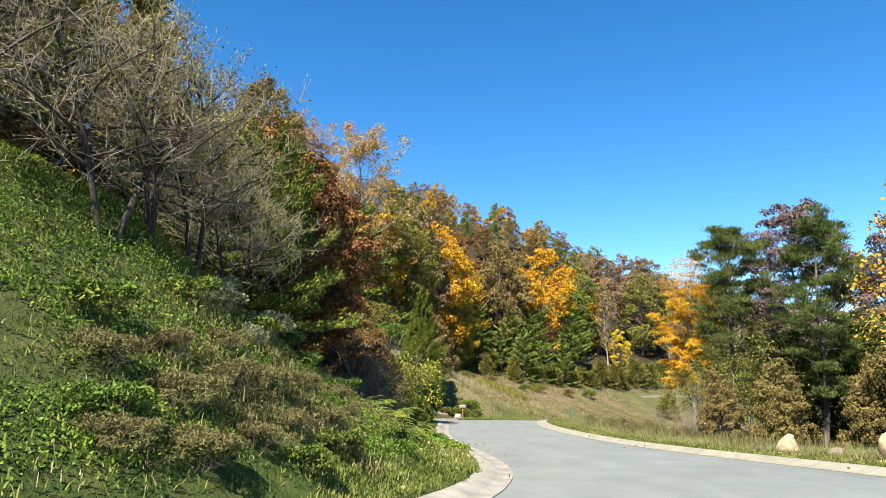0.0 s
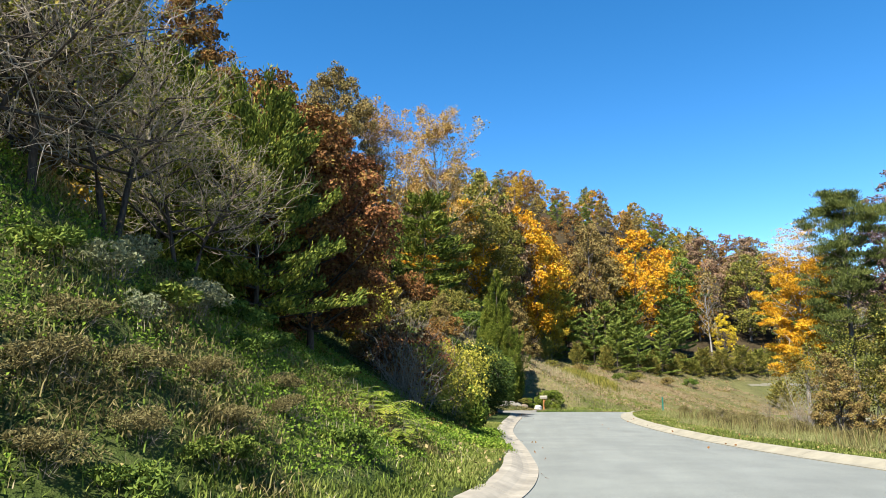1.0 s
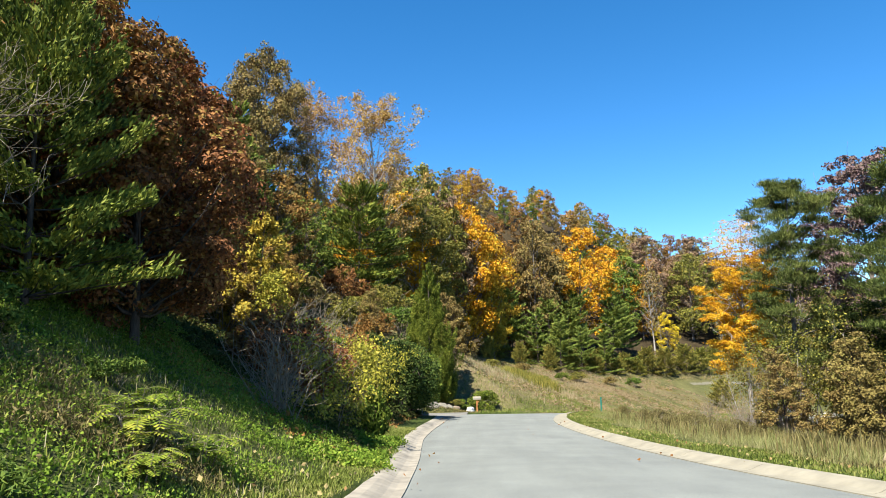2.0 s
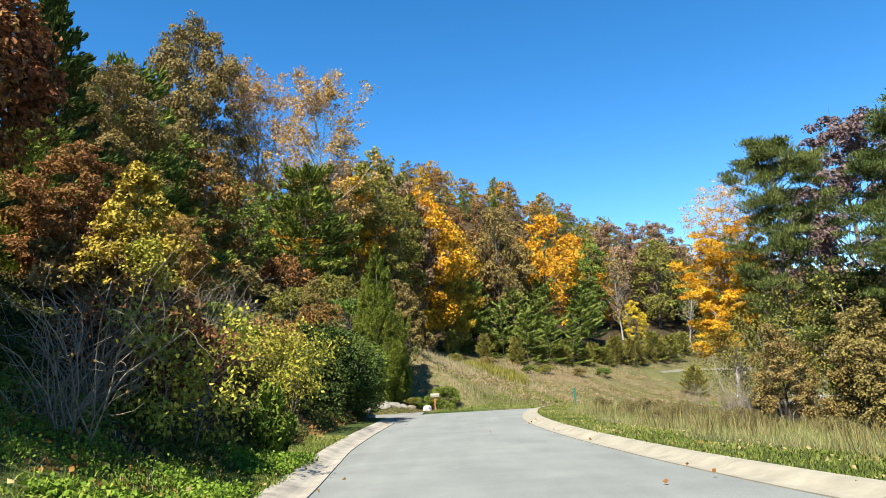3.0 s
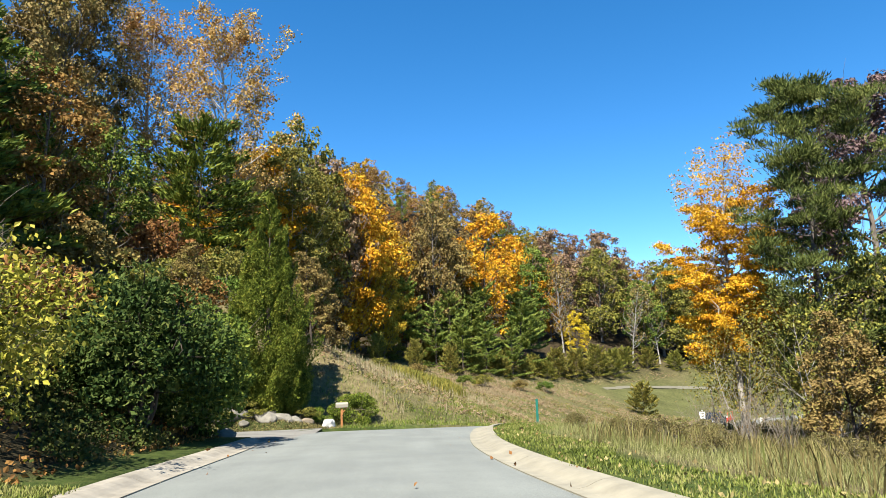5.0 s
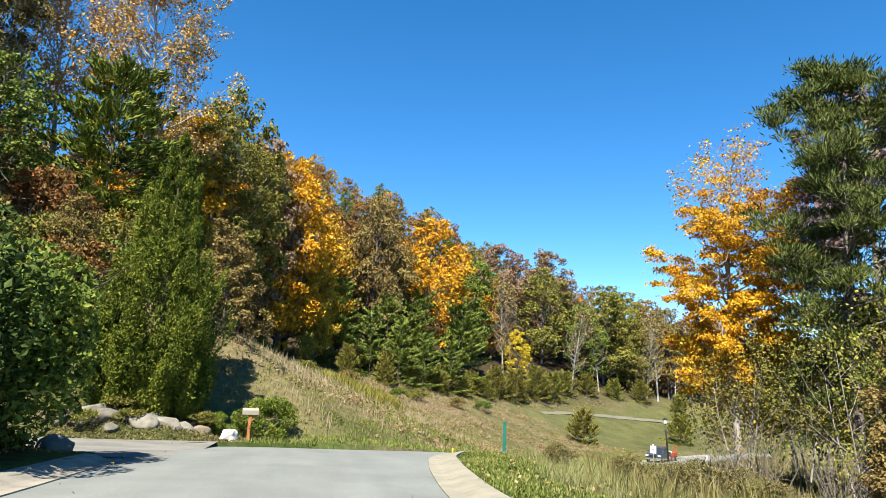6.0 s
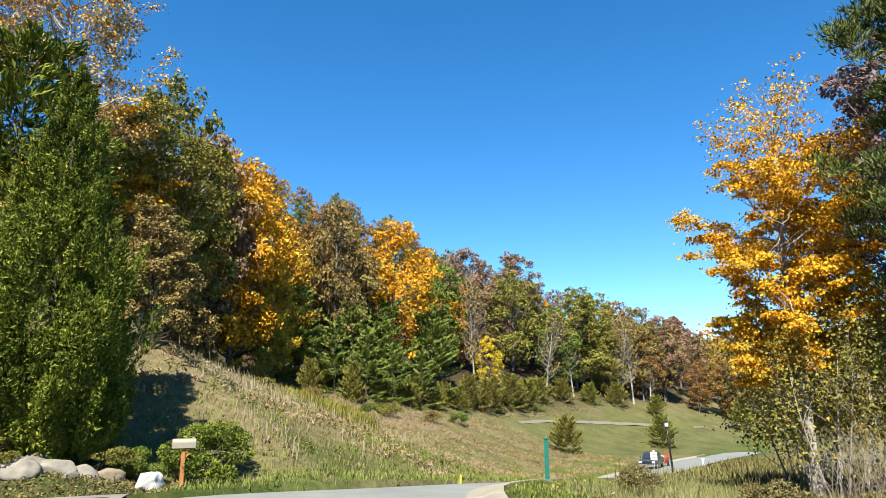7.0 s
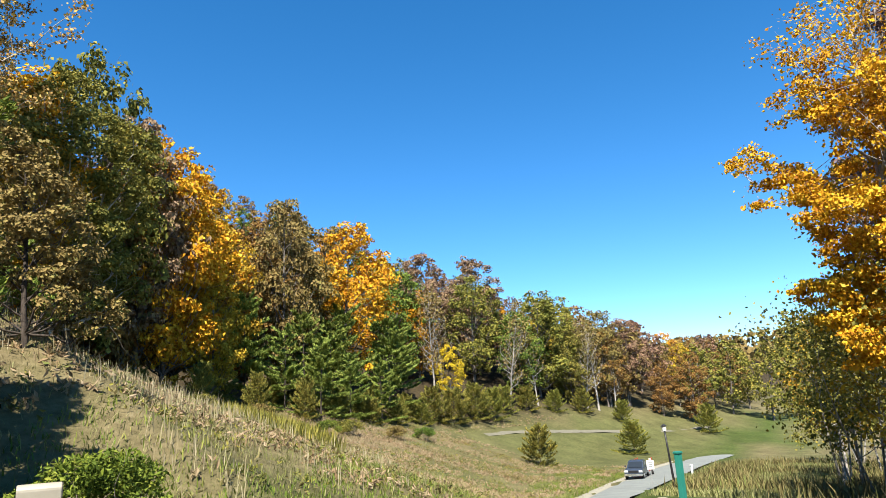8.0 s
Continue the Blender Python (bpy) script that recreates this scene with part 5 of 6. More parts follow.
# the trees that stand out along the edge of the woods
for kind, x, y, s, turn in (
    ("orange", -0.6, 106, 1.2, 0), ("orange", 2.6, 113, 1.0, 80), ("gold", -1.5, 108, 1.1, 30), ("brown", 10.3, 120, 1.2, 0), ("rust", 5.5, 116, 1.1, 60), ("orange", 18.2, 125, 1.25, 200), ("gold", 14.8, 126, 1.05, 100),
    ("green", 28.2, 140, 1.1, 20), ("mauve", 36, 150, 1.15, 0), ("bare", 35.2, 138, 1.05, 40), ("bare", 33.5, 137, 1.0, 150), ("bare", 46.5, 139.5, 0.95, 250), ("bare", 53, 143, 0.9, 70), ("bare", 63.5, 145.5, 0.95, 200), ("bare", 70, 147, 0.9, 320), ("orange", 32.6, 141.5, 0.72, 90), ("goldleaf", 36.0, 137.0, 0.5, 10), ("olive", 44, 148, 1.1, 0),
    ("mauve", 48, 155, 1.2, 120), ("olive", 56, 148, 1.15, 60), ("green", 52, 146, 0.95, 200), ("olive", 63, 152, 1.1, 250), ("bare", 66, 146, 1.1, 10), ("brown", 71, 150, 1.0, 70), ("mauve", 76, 152, 0.95, 0),
    ("rust", 82, 150, 0.55, 140), ("rust", 88, 158, 0.55, 240), ("wpine", 5.7, 109.2, 0.85, 0), ("wpine", 12.5, 114, 0.75, 50), ("wpine", 17, 120, 0.95, 130), ("wpine", 23.5, 124, 0.95, 220), ("wpine", 26, 128, 0.8, 310), 
    ("cedar", 9.5, 112, 0.8, 0), ("cedar", 3.4, 106, 0.75, 200), ("cedar", 14.6, 113.5, 0.7, 310), ("cedar", 8.2, 109.0, 0.6, 20), ("cedar", 18.6, 116.4, 0.65, 130), ("cedar", 24.5, 121, 0.7, 240), ("cedar", 20.5, 119, 0.8, 60), ("cedar", 29, 124, 1.0, 0), ("cedar", 32.5, 126, 1.05, 120), ("cedar", 36.5, 129, 1.1, 200), ("cedar", 40, 131, 1.0, 20), ("cedar", 44, 136, 0.9, 90),
    ("cedar", 49, 139, 0.9, 300), ("cedar", 55, 141, 0.8, 10), ("cedar", 61, 143, 0.9, 170), ("cedar", 68, 142, 0.8, 70),
):
    far_tree(kind, x, y, s * (1.0 if kind == "cedar" else 1.1), turn, front=True)
far_tree("orange", -0.9, 99, 1.12, 0, 1.2, True)
far_tree("olive", -6.4, 92, 1.15, 30, 1.42, True)
far_tree("mauve", -2.6, 97, 1.0, 80, 1.42, True)
far_tree("rust", -4.4, 101, 1.1, 160, 1.3, True)
far_tree("gold", 2.9, 103.5, 0.55, 160, 1.3, True)
far_tree("brown", 9.6, 113.8, 0.95, 40, 1.45, True)
far_tree("rust", -3.6, 97, 0.7, 90, 1.75, True)
far_tree("gold", 3.4, 111, 0.85, 150, 1.35, True)
for x, y, s, turn in ((9.4, 108.0, 0.7, 70), (12.6, 106.5, 0.68, 150), (16.2, 111.0, 0.6, 240), (20.5, 115.5, 0.6, 310), (15.0, 116.5, 0.9, 200), (11.6, 111.5, 0.85, 20)):
    far_tree("wpine", x, y, s, turn, 1.0, True)
for x, y, s, turn in ((-2.0, 94.0, 0.55, 0), (2.2, 96.8, 0.5, 90), (6.4, 100.4, 0.55, 180), (10.8, 104.0, 0.6, 270), (14.6, 108.0, 0.6, 40), (18.8, 112.6, 0.6, 130), (22.5, 117.0, 0.65, 220), (26.5, 120.5, 0.7, 300)):
    far_tree("cedar", x, y, s, turn, 0.8 + 0.7 * (turn % 97) / 97, True)
# lone cedars on the open grass
far_tree("cedar", 36.3, 109.3, 0.95, 40, front=True)
far_tree("cedar", 58.0, 124.6, 1.0, 140, front=True)
far_tree("cedar", 82.5, 139.0, 1.05, 220, front=True)

rng = np.random.default_rng(5)
kinds = ["orange", "gold", "rust", "brown", "olive", "green", "mauve", "bare"]
placed = []
tries = 0
while len(placed) < 225 and tries < 9000:
    tries += 1
    x, y = rng.uniform(-60, 150), rng.uniform(84, 262)
    line = 112 + 0.62 * max(x, -10) if x < 40 else 137 + 0.25 * (x - 40)
    if y < line + 6 and not (x < -6 and y > 84):
        continue
    if x > 95 and y < 150 + (x - 95) * 1.1:
        continue
    if any((x - a) ** 2 + (y - b) ** 2 < (6.2 if y < 150 else 5.4) ** 2 for a, b in placed):
        continue
    placed.append((x, y))
    up = ease((y - 110) / 60)
    w = np.array([0.16, 0.15, 0.22, 0.2, 0.12, 0.05, 0.1, 0.0]) if x < 45 else np.array([0.05, 0.08, 0.2, 0.2, 0.22, 0.12, 0.12, 0.01])
    far_tree(kinds[rng.choice(8, p=w / w.sum())], x, y, (rng.uniform(0.85, 1.15) if y < 150 else rng.uniform(0.58, 0.82)) * (1 if x < 60 else 0.75), rng.uniform(0, 360), rng.uniform(0.9, 1.1), y < 135)
tries, extra = 0, []
while len(extra) < 46 and tries < 2000:
    tries += 1
    x, y = rng.uniform(58, 135), rng.uniform(134, 205)
    if y < 134 + 0.3 * (x - 45) or any((x - a) ** 2 + (y - c) ** 2 < 5.0**2 for a, c in extra):
        continue
    extra.append((x, y))
    far_tree(kinds[rng.choice(8, p=[0.03, 0.07, 0.27, 0.22, 0.2, 0.06, 0.12, 0.03])], x, y, rng.uniform(0.75, 1.05), rng.uniform(0, 360), 1.0, y < 150)
# woods on the left hill, above the brush
placed_l = [(-18.9, 69), (-16, 32.3), (-19.5, 27), (-18.6, 54), (-15, 49), (-14.5, 44), (-14.2, 75.5), (-9.5, 77.5), (-4.4, 83), (-10.8, 73), (-4.5, 86)]
tries = 0
while len(placed_l) < 66 and tries < 3000:
    tries += 1
    x, y = rng.uniform(-62, -10), rng.uniform(20, 100)
    if x > -13 - 0.09 * (60 - min(y, 60)) or any((x - a) ** 2 + (y - b) ** 2 < 5.2**2 for a, b in placed_l):
        continue
    placed_l.append((x, y))
    far_tree(kinds[rng.choice(8, p=[0.1, 0.12, 0.22, 0.24, 0.14, 0.1, 0.06, 0.02])], x, y, rng.uniform(0.6, 0.85), rng.uniform(0, 360), 1.0, x > -24)


def far_woods():
    """The last hills, too far to tell one tree from the next."""
    rng = np.random.default_rng(9)
    x, y = rng.uniform(-250, 620, 5200), rng.uniform(255, 640, 5200)
    z = land(x, y)[0]
    c, n = [], 9
    for k in range(n):
        c.append(np.stack([x + rng.normal(size=5200) * 2.6, y + rng.normal(size=5200) * 2.6, z + rng.uniform(2, 14, 5200)], 1))
    c = np.vstack(c)
    q = leaf_arrays(rng, c, np.array([0, 0, 0.2]), 3.2, 0.8, 1.0, 0.1)
    return tagged(new("distant_woods", leaves_mesh("distant_woods", L_BROWN, q)), "distant autumn woods on the far hills", "woods", kind="stuff")


far_woods()

# ------------------------------------------------------------ grass and weeds
def blades(rng, x, y, z, n_blade, height, width, lean=0.5, spread=0.08):
    """Tufts of blades, each a narrow bent strip."""
    n = len(x)
    k = np.repeat(np.arange(n), n_blade)
    m = len(k)
    az = rng.uniform(0, 2 * np.pi, m)
    h = (np.asarray(height)[k] if np.ndim(height) else height) * rng.uniform(0.5, 1.2, m)
    base = np.stack([x[k] + rng.normal(size=m) * spread, y[k] + rng.normal(size=m) * spread, z[k] - 0.03], 1)
    d = np.stack([np.cos(az), np.sin(az), np.zeros(m)], 1)
    s = np.stack([-np.sin(az), np.cos(az), np.zeros(m)], 1)
    ln = rng.uniform(0.1, lean, m) * h
    short = 1 / np.sqrt(1 + (ln / h) ** 2)
    ln, h = ln * short, h * short
    w = (width * rng.uniform(0.6, 1.3, m))[:, None]
    mid = base + d * (ln * 0.35)[:, None] + np.array([0, 0, 1]) * (h * 0.6)[:, None]
    tip = base + d * ln[:, None] + np.array([0, 0, 1]) * (h * 0.98)[:, None]
    v = np.stack([base - s * w, base + s * w, mid + s * w * 0.8, mid - s * w * 0.8, tip], 1).reshape(-1, 3)
    o = np.arange(m)[:, None] * 5
    return v, np.hstack([o, o + 1, o + 2, o + 3]), np.hstack([o + 3, o + 2, o + 4])


# the near ground once on an even grid, for quick look-up
GX0, GY0, GSTEP = -14.0, 2.0, 0.3
GRID = land(*np.meshgrid(np.arange(GX0, 64, GSTEP), np.arange(GY0, 147, GSTEP), indexing="ij"))


def quick_land(x, y):
    u, v = (x - GX0) / GSTEP, (y - GY0) / GSTEP
    i, j = u.astype(int), v.astype(int)
    fu, fv = u - i, v - j
    return [g[i, j] * (1 - fu) * (1 - fv) + g[i + 1, j] * fu * (1 - fv) + g[i, j + 1] * (1 - fu) * fv + g[i + 1, j + 1] * fu * fv for g in GRID]


def scatter(rng, n, x0, x1, y0, y1, keep):
    x, y = rng.uniform(x0, x1, n), rng.uniform(y0, y1, n)
    z, dl, dr = quick_land(x, y)
    m = keep(x, y, dl, dr)
    return x[m], y[m], z[m]


def stuff(name, mat, label, category, groups):
    vs, fs, n = [], [], 0
    for v, f4, f3 in groups:
        vs.append(v)
        fs += (f4 + n).tolist() + (f3 + n).tolist()
        n += len(v)
    return tagged(new(name, mesh_of(name, np.vstack(vs), fs, mat)), label, category, kind="stuff")


rng = np.random.default_rng(21)
on_bed = lambda x, y: (y > 42) & (y < 52.5) & (x < 1.5)
# mown verges
a = scatter(rng, 40000, -1.6, 1.4, 4, 32, lambda x, y, dl, dr: (dl > 0.4) & (dl < 1.5 + 0.3 * np.sin(y)))
b = scatter(rng, 42000, 5, 12, 8, 54, lambda x, y, dl, dr: (dr > 0.42) & (dr < 2.0 + 0.4 * np.sin(y * 0.9)))
stuff("mown_grass", GRASS_MOWN, "short mown green verge grass", "grass", [blades(rng, *a, 4, 0.09, 0.008, 0.9, 0.05), blades(rng, *b, 4, 0.10, 0.009, 0.9, 0.05)])
# weeds on the near slope, in patches
patch = lambda x, y: lumps(x, y, 0.55, 4.0) + 0.35 * lumps(x, y, 1.7, 1.0)
dead = lambda x, y: 0.6 * lumps(x, y, 0.5, 9.0) + 0.5 * lumps(x, y, 1.3, 2.0) + 0.35 * lumps(x, y, 3.1, 5.0)
near = lambda x, y, dl: (dl > 1.1) & (y < 25)
low = lambda dl: 0.42 * ease((4.6 - dl) / 2.4) * ease((dl - 1.4) / 0.8) - 0.06
a = scatter(rng, 40000, -12, 0.6, 3, 25, lambda x, y, dl, dr: near(x, y, dl) & (dead(x, y) + low(dl) < 0.62))
stuff("slope_grass", GRASS_GREEN, "green grass patches on the slope", "grass", [blades(rng, *a, 4, 0.11, 0.007, 2.0, 0.1)])
a = scatter(rng, 30000, -10, 0.6, 3, 14, lambda x, y, dl, dr: near(x, y, dl) & (y < 14) & (dead(x, y) + low(dl) > 0.3))
stuff("slope_dead_weeds", WEED_BROWN, "matted dead brown weeds on the slope", "weeds", [blades(rng, *a, 6, 0.16, 0.006, 2.6, 0.12)])
a = scatter(rng, 13000, -12, 0.6, 3, 25, lambda x, y, dl, dr: near(x, y, dl) & (rng.uniform(size=x.shape) < 0.35 + 0.5 * (lumps(x, y, 0.8, 6.0) > 0.35)))
stuff("slope_straw", STRAW, "bleached straw lying on the slope", "grass", [blades(rng, *a, 4, 0.14, 0.004, 3.0, 0.12)])


def leaf_cover(name, seed, n, box, keep, mat, size, per, high, label, category, width=0.75):
    """A low cover of broad leaves over part of the ground."""
    rng = np.random.default_rng(seed)
    x, y, z = scatter(rng, n, *box, lambda x, y, dl, dr: keep(x, y, dl, dr, rng.uniform(size=x.shape)))
    k = np.repeat(np.arange(len(x)), per)
    c = np.stack([x[k], y[k], z[k] + high], 1) + rng.normal(size=(len(k), 3)) * np.array([0.09, 0.09, high * 0.6])
    q = leaf_arrays(rng, c, np.array([0, 0, 0.3]), size, width, 0.9, 0.1)
    return tagged(new(name, leaves_mesh(name, mat, q)), label, category, kind="stuff")


leaf_cover("slope_ground_cover", 22, 60000, (-12, 0.3, 3, 25), lambda x, y, dl, dr, r: (dl > 1.4) & (patch(x, y) > -0.25) & (dead(x, y) + low(dl) < 0.55) & (r < 0.8), COVER, 0.038, 7, 0.05, "green broad-leaved ground cover on the slope", "weeds")
leaf_cover("slope_dead_cover", 31, 30000, (-12, 0.3, 3, 25), lambda x, y, dl, dr, r: (dl > 1.3) & (y < 14) & (dead(x, y) + low(dl) > 0.35), WEED_BROWN, 0.055, 6, 0.08, "dead brown leaves and stems of weeds", "weeds", 0.4)
leaf_cover("slope_leaf_litter", 23, 15000, (-12, 0.2, 19, 43), lambda x, y, dl, dr, r: (dl > 1.2) & (r < 0.8), L_RUST, 0.09, 2, 0.02, "brown leaf litter under the brush", "leaves")
leaf_cover("kerb_ivy", 24, 9000, (-1.4, 1.0, 18.5, 28), lambda x, y, dl, dr, r: (dl > 0.1 - 0.45 * np.exp(-(((y - 23.0) / 2.2) ** 2))) & (dl < 1.5 + 0.4 * np.sin(y * 2.1)) & (np.sin(y * 1.3 + 1) > -0.3), COVER, 0.06, 6, 0.07, "low green ivy spilling over the kerb", "weeds")
# these leaves carry the brush's shade in their darkened colour
leaf_cover("under_brush_cover", 25, 30000, (-9, 0.0, 22, 43), lambda x, y, dl, dr, r: (dl > 1.3) & (lumps(x, y, 0.9, 3.0) > 0.0), SHADE_COVER, 0.08, 4, 0.12, "green undergrowth below the brush, its leaf colour darkened for shade", "weeds")
leaf_cover("verge_fallen_leaves", 26, 5200, (-2, 12, 8, 50), lambda x, y, dl, dr, r: ((dl > 0.3) & (dl < 2.0) & (y < 24)) | ((dr > 0.3) & (dr < 2.2) & (r < 0.75)), LITTER, 0.065, 1, 0.06, "fallen yellow leaves on the verge", "leaves")
leaf_cover("road_fallen_leaves", 27, 900, (-0.5, 9, 9, 50), lambda x, y, dl, dr, r: (dl < -0.1) & (dr < -0.1) & ((r < 0.05) | (dl > -0.5) | ((dr > -0.5) & (r < 0.4))), L_RUST, 0.07, 1, 0.26, "scattered dry leaves on the asphalt", "leaves")

leaf_cover("bed_mulch", 33, 3000, (-7, 1.4, 48.8, 52.8), lambda x, y, dl, dr, r: (dl > 0.7) & on_bed(x, y), WEED_BROWN, 0.08, 3, 0.03, "brown mulch and fallen leaves in the stony bed", "leaves", 0.5)

# long dry grass on the valley side
a = scatter(rng, 30000, 6, 26, 14, 56, lambda x, y, dl, dr: (dr > 2.0 + 0.4 * np.sin(y * 0.9)) & (dr < 15))
stuff("long_dry_grass", GRASS_DRY, "long bleached dry grass beyond the verge", "grass", [blades(rng, *a, 6, 0.29 + 0.13 * lumps(a[0], a[1], 0.7, 5.0), 0.0036, 1.6, 0.16)])
a = scatter(rng, 4500, 7, 22, 20, 52, lambda x, y, dl, dr: (dr > 2.4) & (dr < 12) & (lumps(x, y, 0.6, 2.0) > 0.15))
stuff("valley_brown_weeds", WEED_BROWN, "tall brown weed heads in the dry grass", "weeds", [blades(rng, *a, 6, 0.6, 0.01, 0.6, 0.16)])
a = scatter(rng, 16000, 20, 62, 56, 100, lambda x, y, dl, dr: (dr > 1.5) & (dr < 30))
stuff("valley_dry_grass", GRASS_DRY, "dry grass under the valley trees", "grass", [blades(rng, *a, 6, 0.4, 0.02, 1.1, 0.3)])
a = scatter(rng, 7000, 20, 62, 56, 100, lambda x, y, dl, dr: (dr > 2.5) & (dr < 30) & (lumps(x, y, 0.3, 6.0) > 0.0))
stuff("valley_brush", WEED_BROWN, "dark brown brush under the valley trees", "weeds", [blades(rng, *a, 8, 0.9, 0.03, 0.8, 0.5)])
a = scatter(rng, 6000, 8.0, 18, 10, 22, lambda x, y, dl, dr: (dr > 1.3) & (dr < 8))
stuff("mulch_weeds", WEED_BROWN, "brown mulch and dead weeds by the boulders", "weeds", [blades(rng, *a, 6, 0.14, 0.01, 2.6, 0.15)])
T_VWEED = shrub("valley_weed", 86, 0.8, 0.75, 2600, (TWIG, WEED_BROWN), 0.07, 0.4, 16, 0.35, 0.05, 0.35)
for k, (x, y, sc) in enumerate(((9.7, 40.2, 0.8), (10.8, 41.0, 0.95), (11.9, 40.6, 0.8), (10.6, 44.2, 0.9), (12.6, 43.4, 1.0), (9.4, 36.0, 0.6), (11.2, 34.0, 0.7), (13.4, 38.0, 0.9), (14.2, 45.6, 1.0), (10.0, 47.0, 0.8), (12.0, 29.5, 0.7))):
    plant("weed_bush", T_VWEED, x, y, "brown seed-headed weed bush in the dry grass", "weed", sc, k * 57.0, crown="foliage", group="weeds of the valley side")
for k, (x, y, sc) in enumerate(((14.6, 46.8, 0.75), (16.6, 47.6, 0.9), (15.6, 43.6, 0.7), (18.0, 44.6, 0.8))):
    plant("bare_bush", T_BAREB, x, y, "thin bare sapling among the dry grass", "bush", sc, k * 99.0, group="bare saplings of the valley side", stretch=1.4)
# the far grass bank
tan = lambda x, y: 0.55 * lumps(x, y, 0.16, 1.0) + 0.4 * lumps(x, y, 0.5, 3.0) + 1.3 * np.exp(-(((x - 14) / 5) ** 2) - ((y - 100) / 9) ** 2) - 0.15
edge = lambda x, y: (y < 116 + 0.6 * x) & (valley_lawn(x, y) < 0.5)
open_bank = lambda x, y, dl: (dl > 0.7) & edge(x, y) & ~on_bed(x, y) & (rng.uniform(size=x.shape) < np.clip(42 / (y - 30), 0.4, 1))
a = scatter(rng, 80000, -10, 62, 50, 145, lambda x, y, dl, dr: open_bank(x, y, dl) & (tan(x, y) < 0.3))
b = scatter(rng, 60000, -10, 62, 50, 145, lambda x, y, dl, dr: open_bank(x, y, dl) & (tan(x, y) > 0.2))
c = scatter(rng, 50000, -4, 40, 50, 110, lambda x, y, dl, dr: (dl > 0.4) & (dl < 5.5 + 1.5 * np.sin(x)) & ~on_bed(x, y))
stuff("bank_dry_grass", GRASS_DRY, "dry meadow grass on the bank", "grass", [blades(rng, *a, 7, 0.24, 0.007, 1.9, 0.25)])
stuff("bank_tan_grass", GRASS_TAN, "tan seed-headed meadow grass on the bank", "grass", [blades(rng, *b, 7, 0.36, 0.008, 1.2, 0.25)])
stuff("bank_green_grass", GRASS_GREEN, "green grass at the foot of the bank", "grass", [blades(rng, *c, 5, 0.2, 0.012, 1.2, 0.15)])
leaf_cover("bank_tufts", 28, 26000, (-8, 62, 54, 138), lambda x, y, dl, dr, r: (dl > 1.5) & edge(x, y) & (lumps(x, y, 0.33, 2.0) > -0.1), GRASS_TAN, 0.2, 7, 0.09, "low tan tufts over the meadow bank", "grass", 0.35)
leaf_cover("bank_weeds", 29, 18000, (-8, 62, 54, 138), lambda x, y, dl, dr, r: (dl > 1.5) & edge(x, y) & (lumps(x, y, 0.27, 7.0) + 0.5 * lumps(x, y, 0.9, 2.0) > 0.2), WEED_BROWN, 0.16, 7, 0.12, "brown weeds among the meadow grass", "weeds", 0.35)
leaf_cover("bank_green_weeds", 30, 22000, (-8, 62, 54, 138), lambda x, y, dl, dr, r: (dl > 1.0) & edge(x, y) & (lumps(x, y, 0.3, 5.0) + 0.5 * lumps(x, y, 0.8, 4.0) > 0.15), L_OLIVE, 0.12, 7, 0.09, "green weeds among the meadow grass", "weeds", 0.4)
a = scatter(rng, 3800, -6, 12, 53, 78, lambda x, y, dl, dr: (dl > 3.2) & ~on_bed(x, y) & ((lumps(x, y, 0.9, 7.0) > 0.35) | ((dl > 9) & (dl < 13))))
stuff("bank_stalks", STRAW, "tall pale dead flower stalks on the bank", "weeds", [blades(rng, *a, 2, 0.62, 0.009, 0.35, 0.1)])
a = scatter(rng, 9000, 0, 12, 66, 90, lambda x, y, dl, dr: (dl > 5) & (((x - 6.2) / 2.6) ** 2 + ((y - 77.5) / 7.5) ** 2 + 0.5 * lumps(x, y, 0.9, 2.0) < 1))
stuff("bank_green_stalks", L_OLIVE, "patch of tall green weeds on the bank", "weeds", [blades(rng, *a, 4, 0.95, 0.02, 0.5, 0.25)])

# ------------------------------------------------------------ things by the road
WOOD_ORANGE = bark_mat("post_cedar_wood", (0.28, 0.12, 0.045), (0.45, 0.21, 0.08), 4)
BOX_METAL = plain("mailbox_paint", (0.3, 0.265, 0.2), 0.5, 0.12, 4, 0.2, relief=0.05)


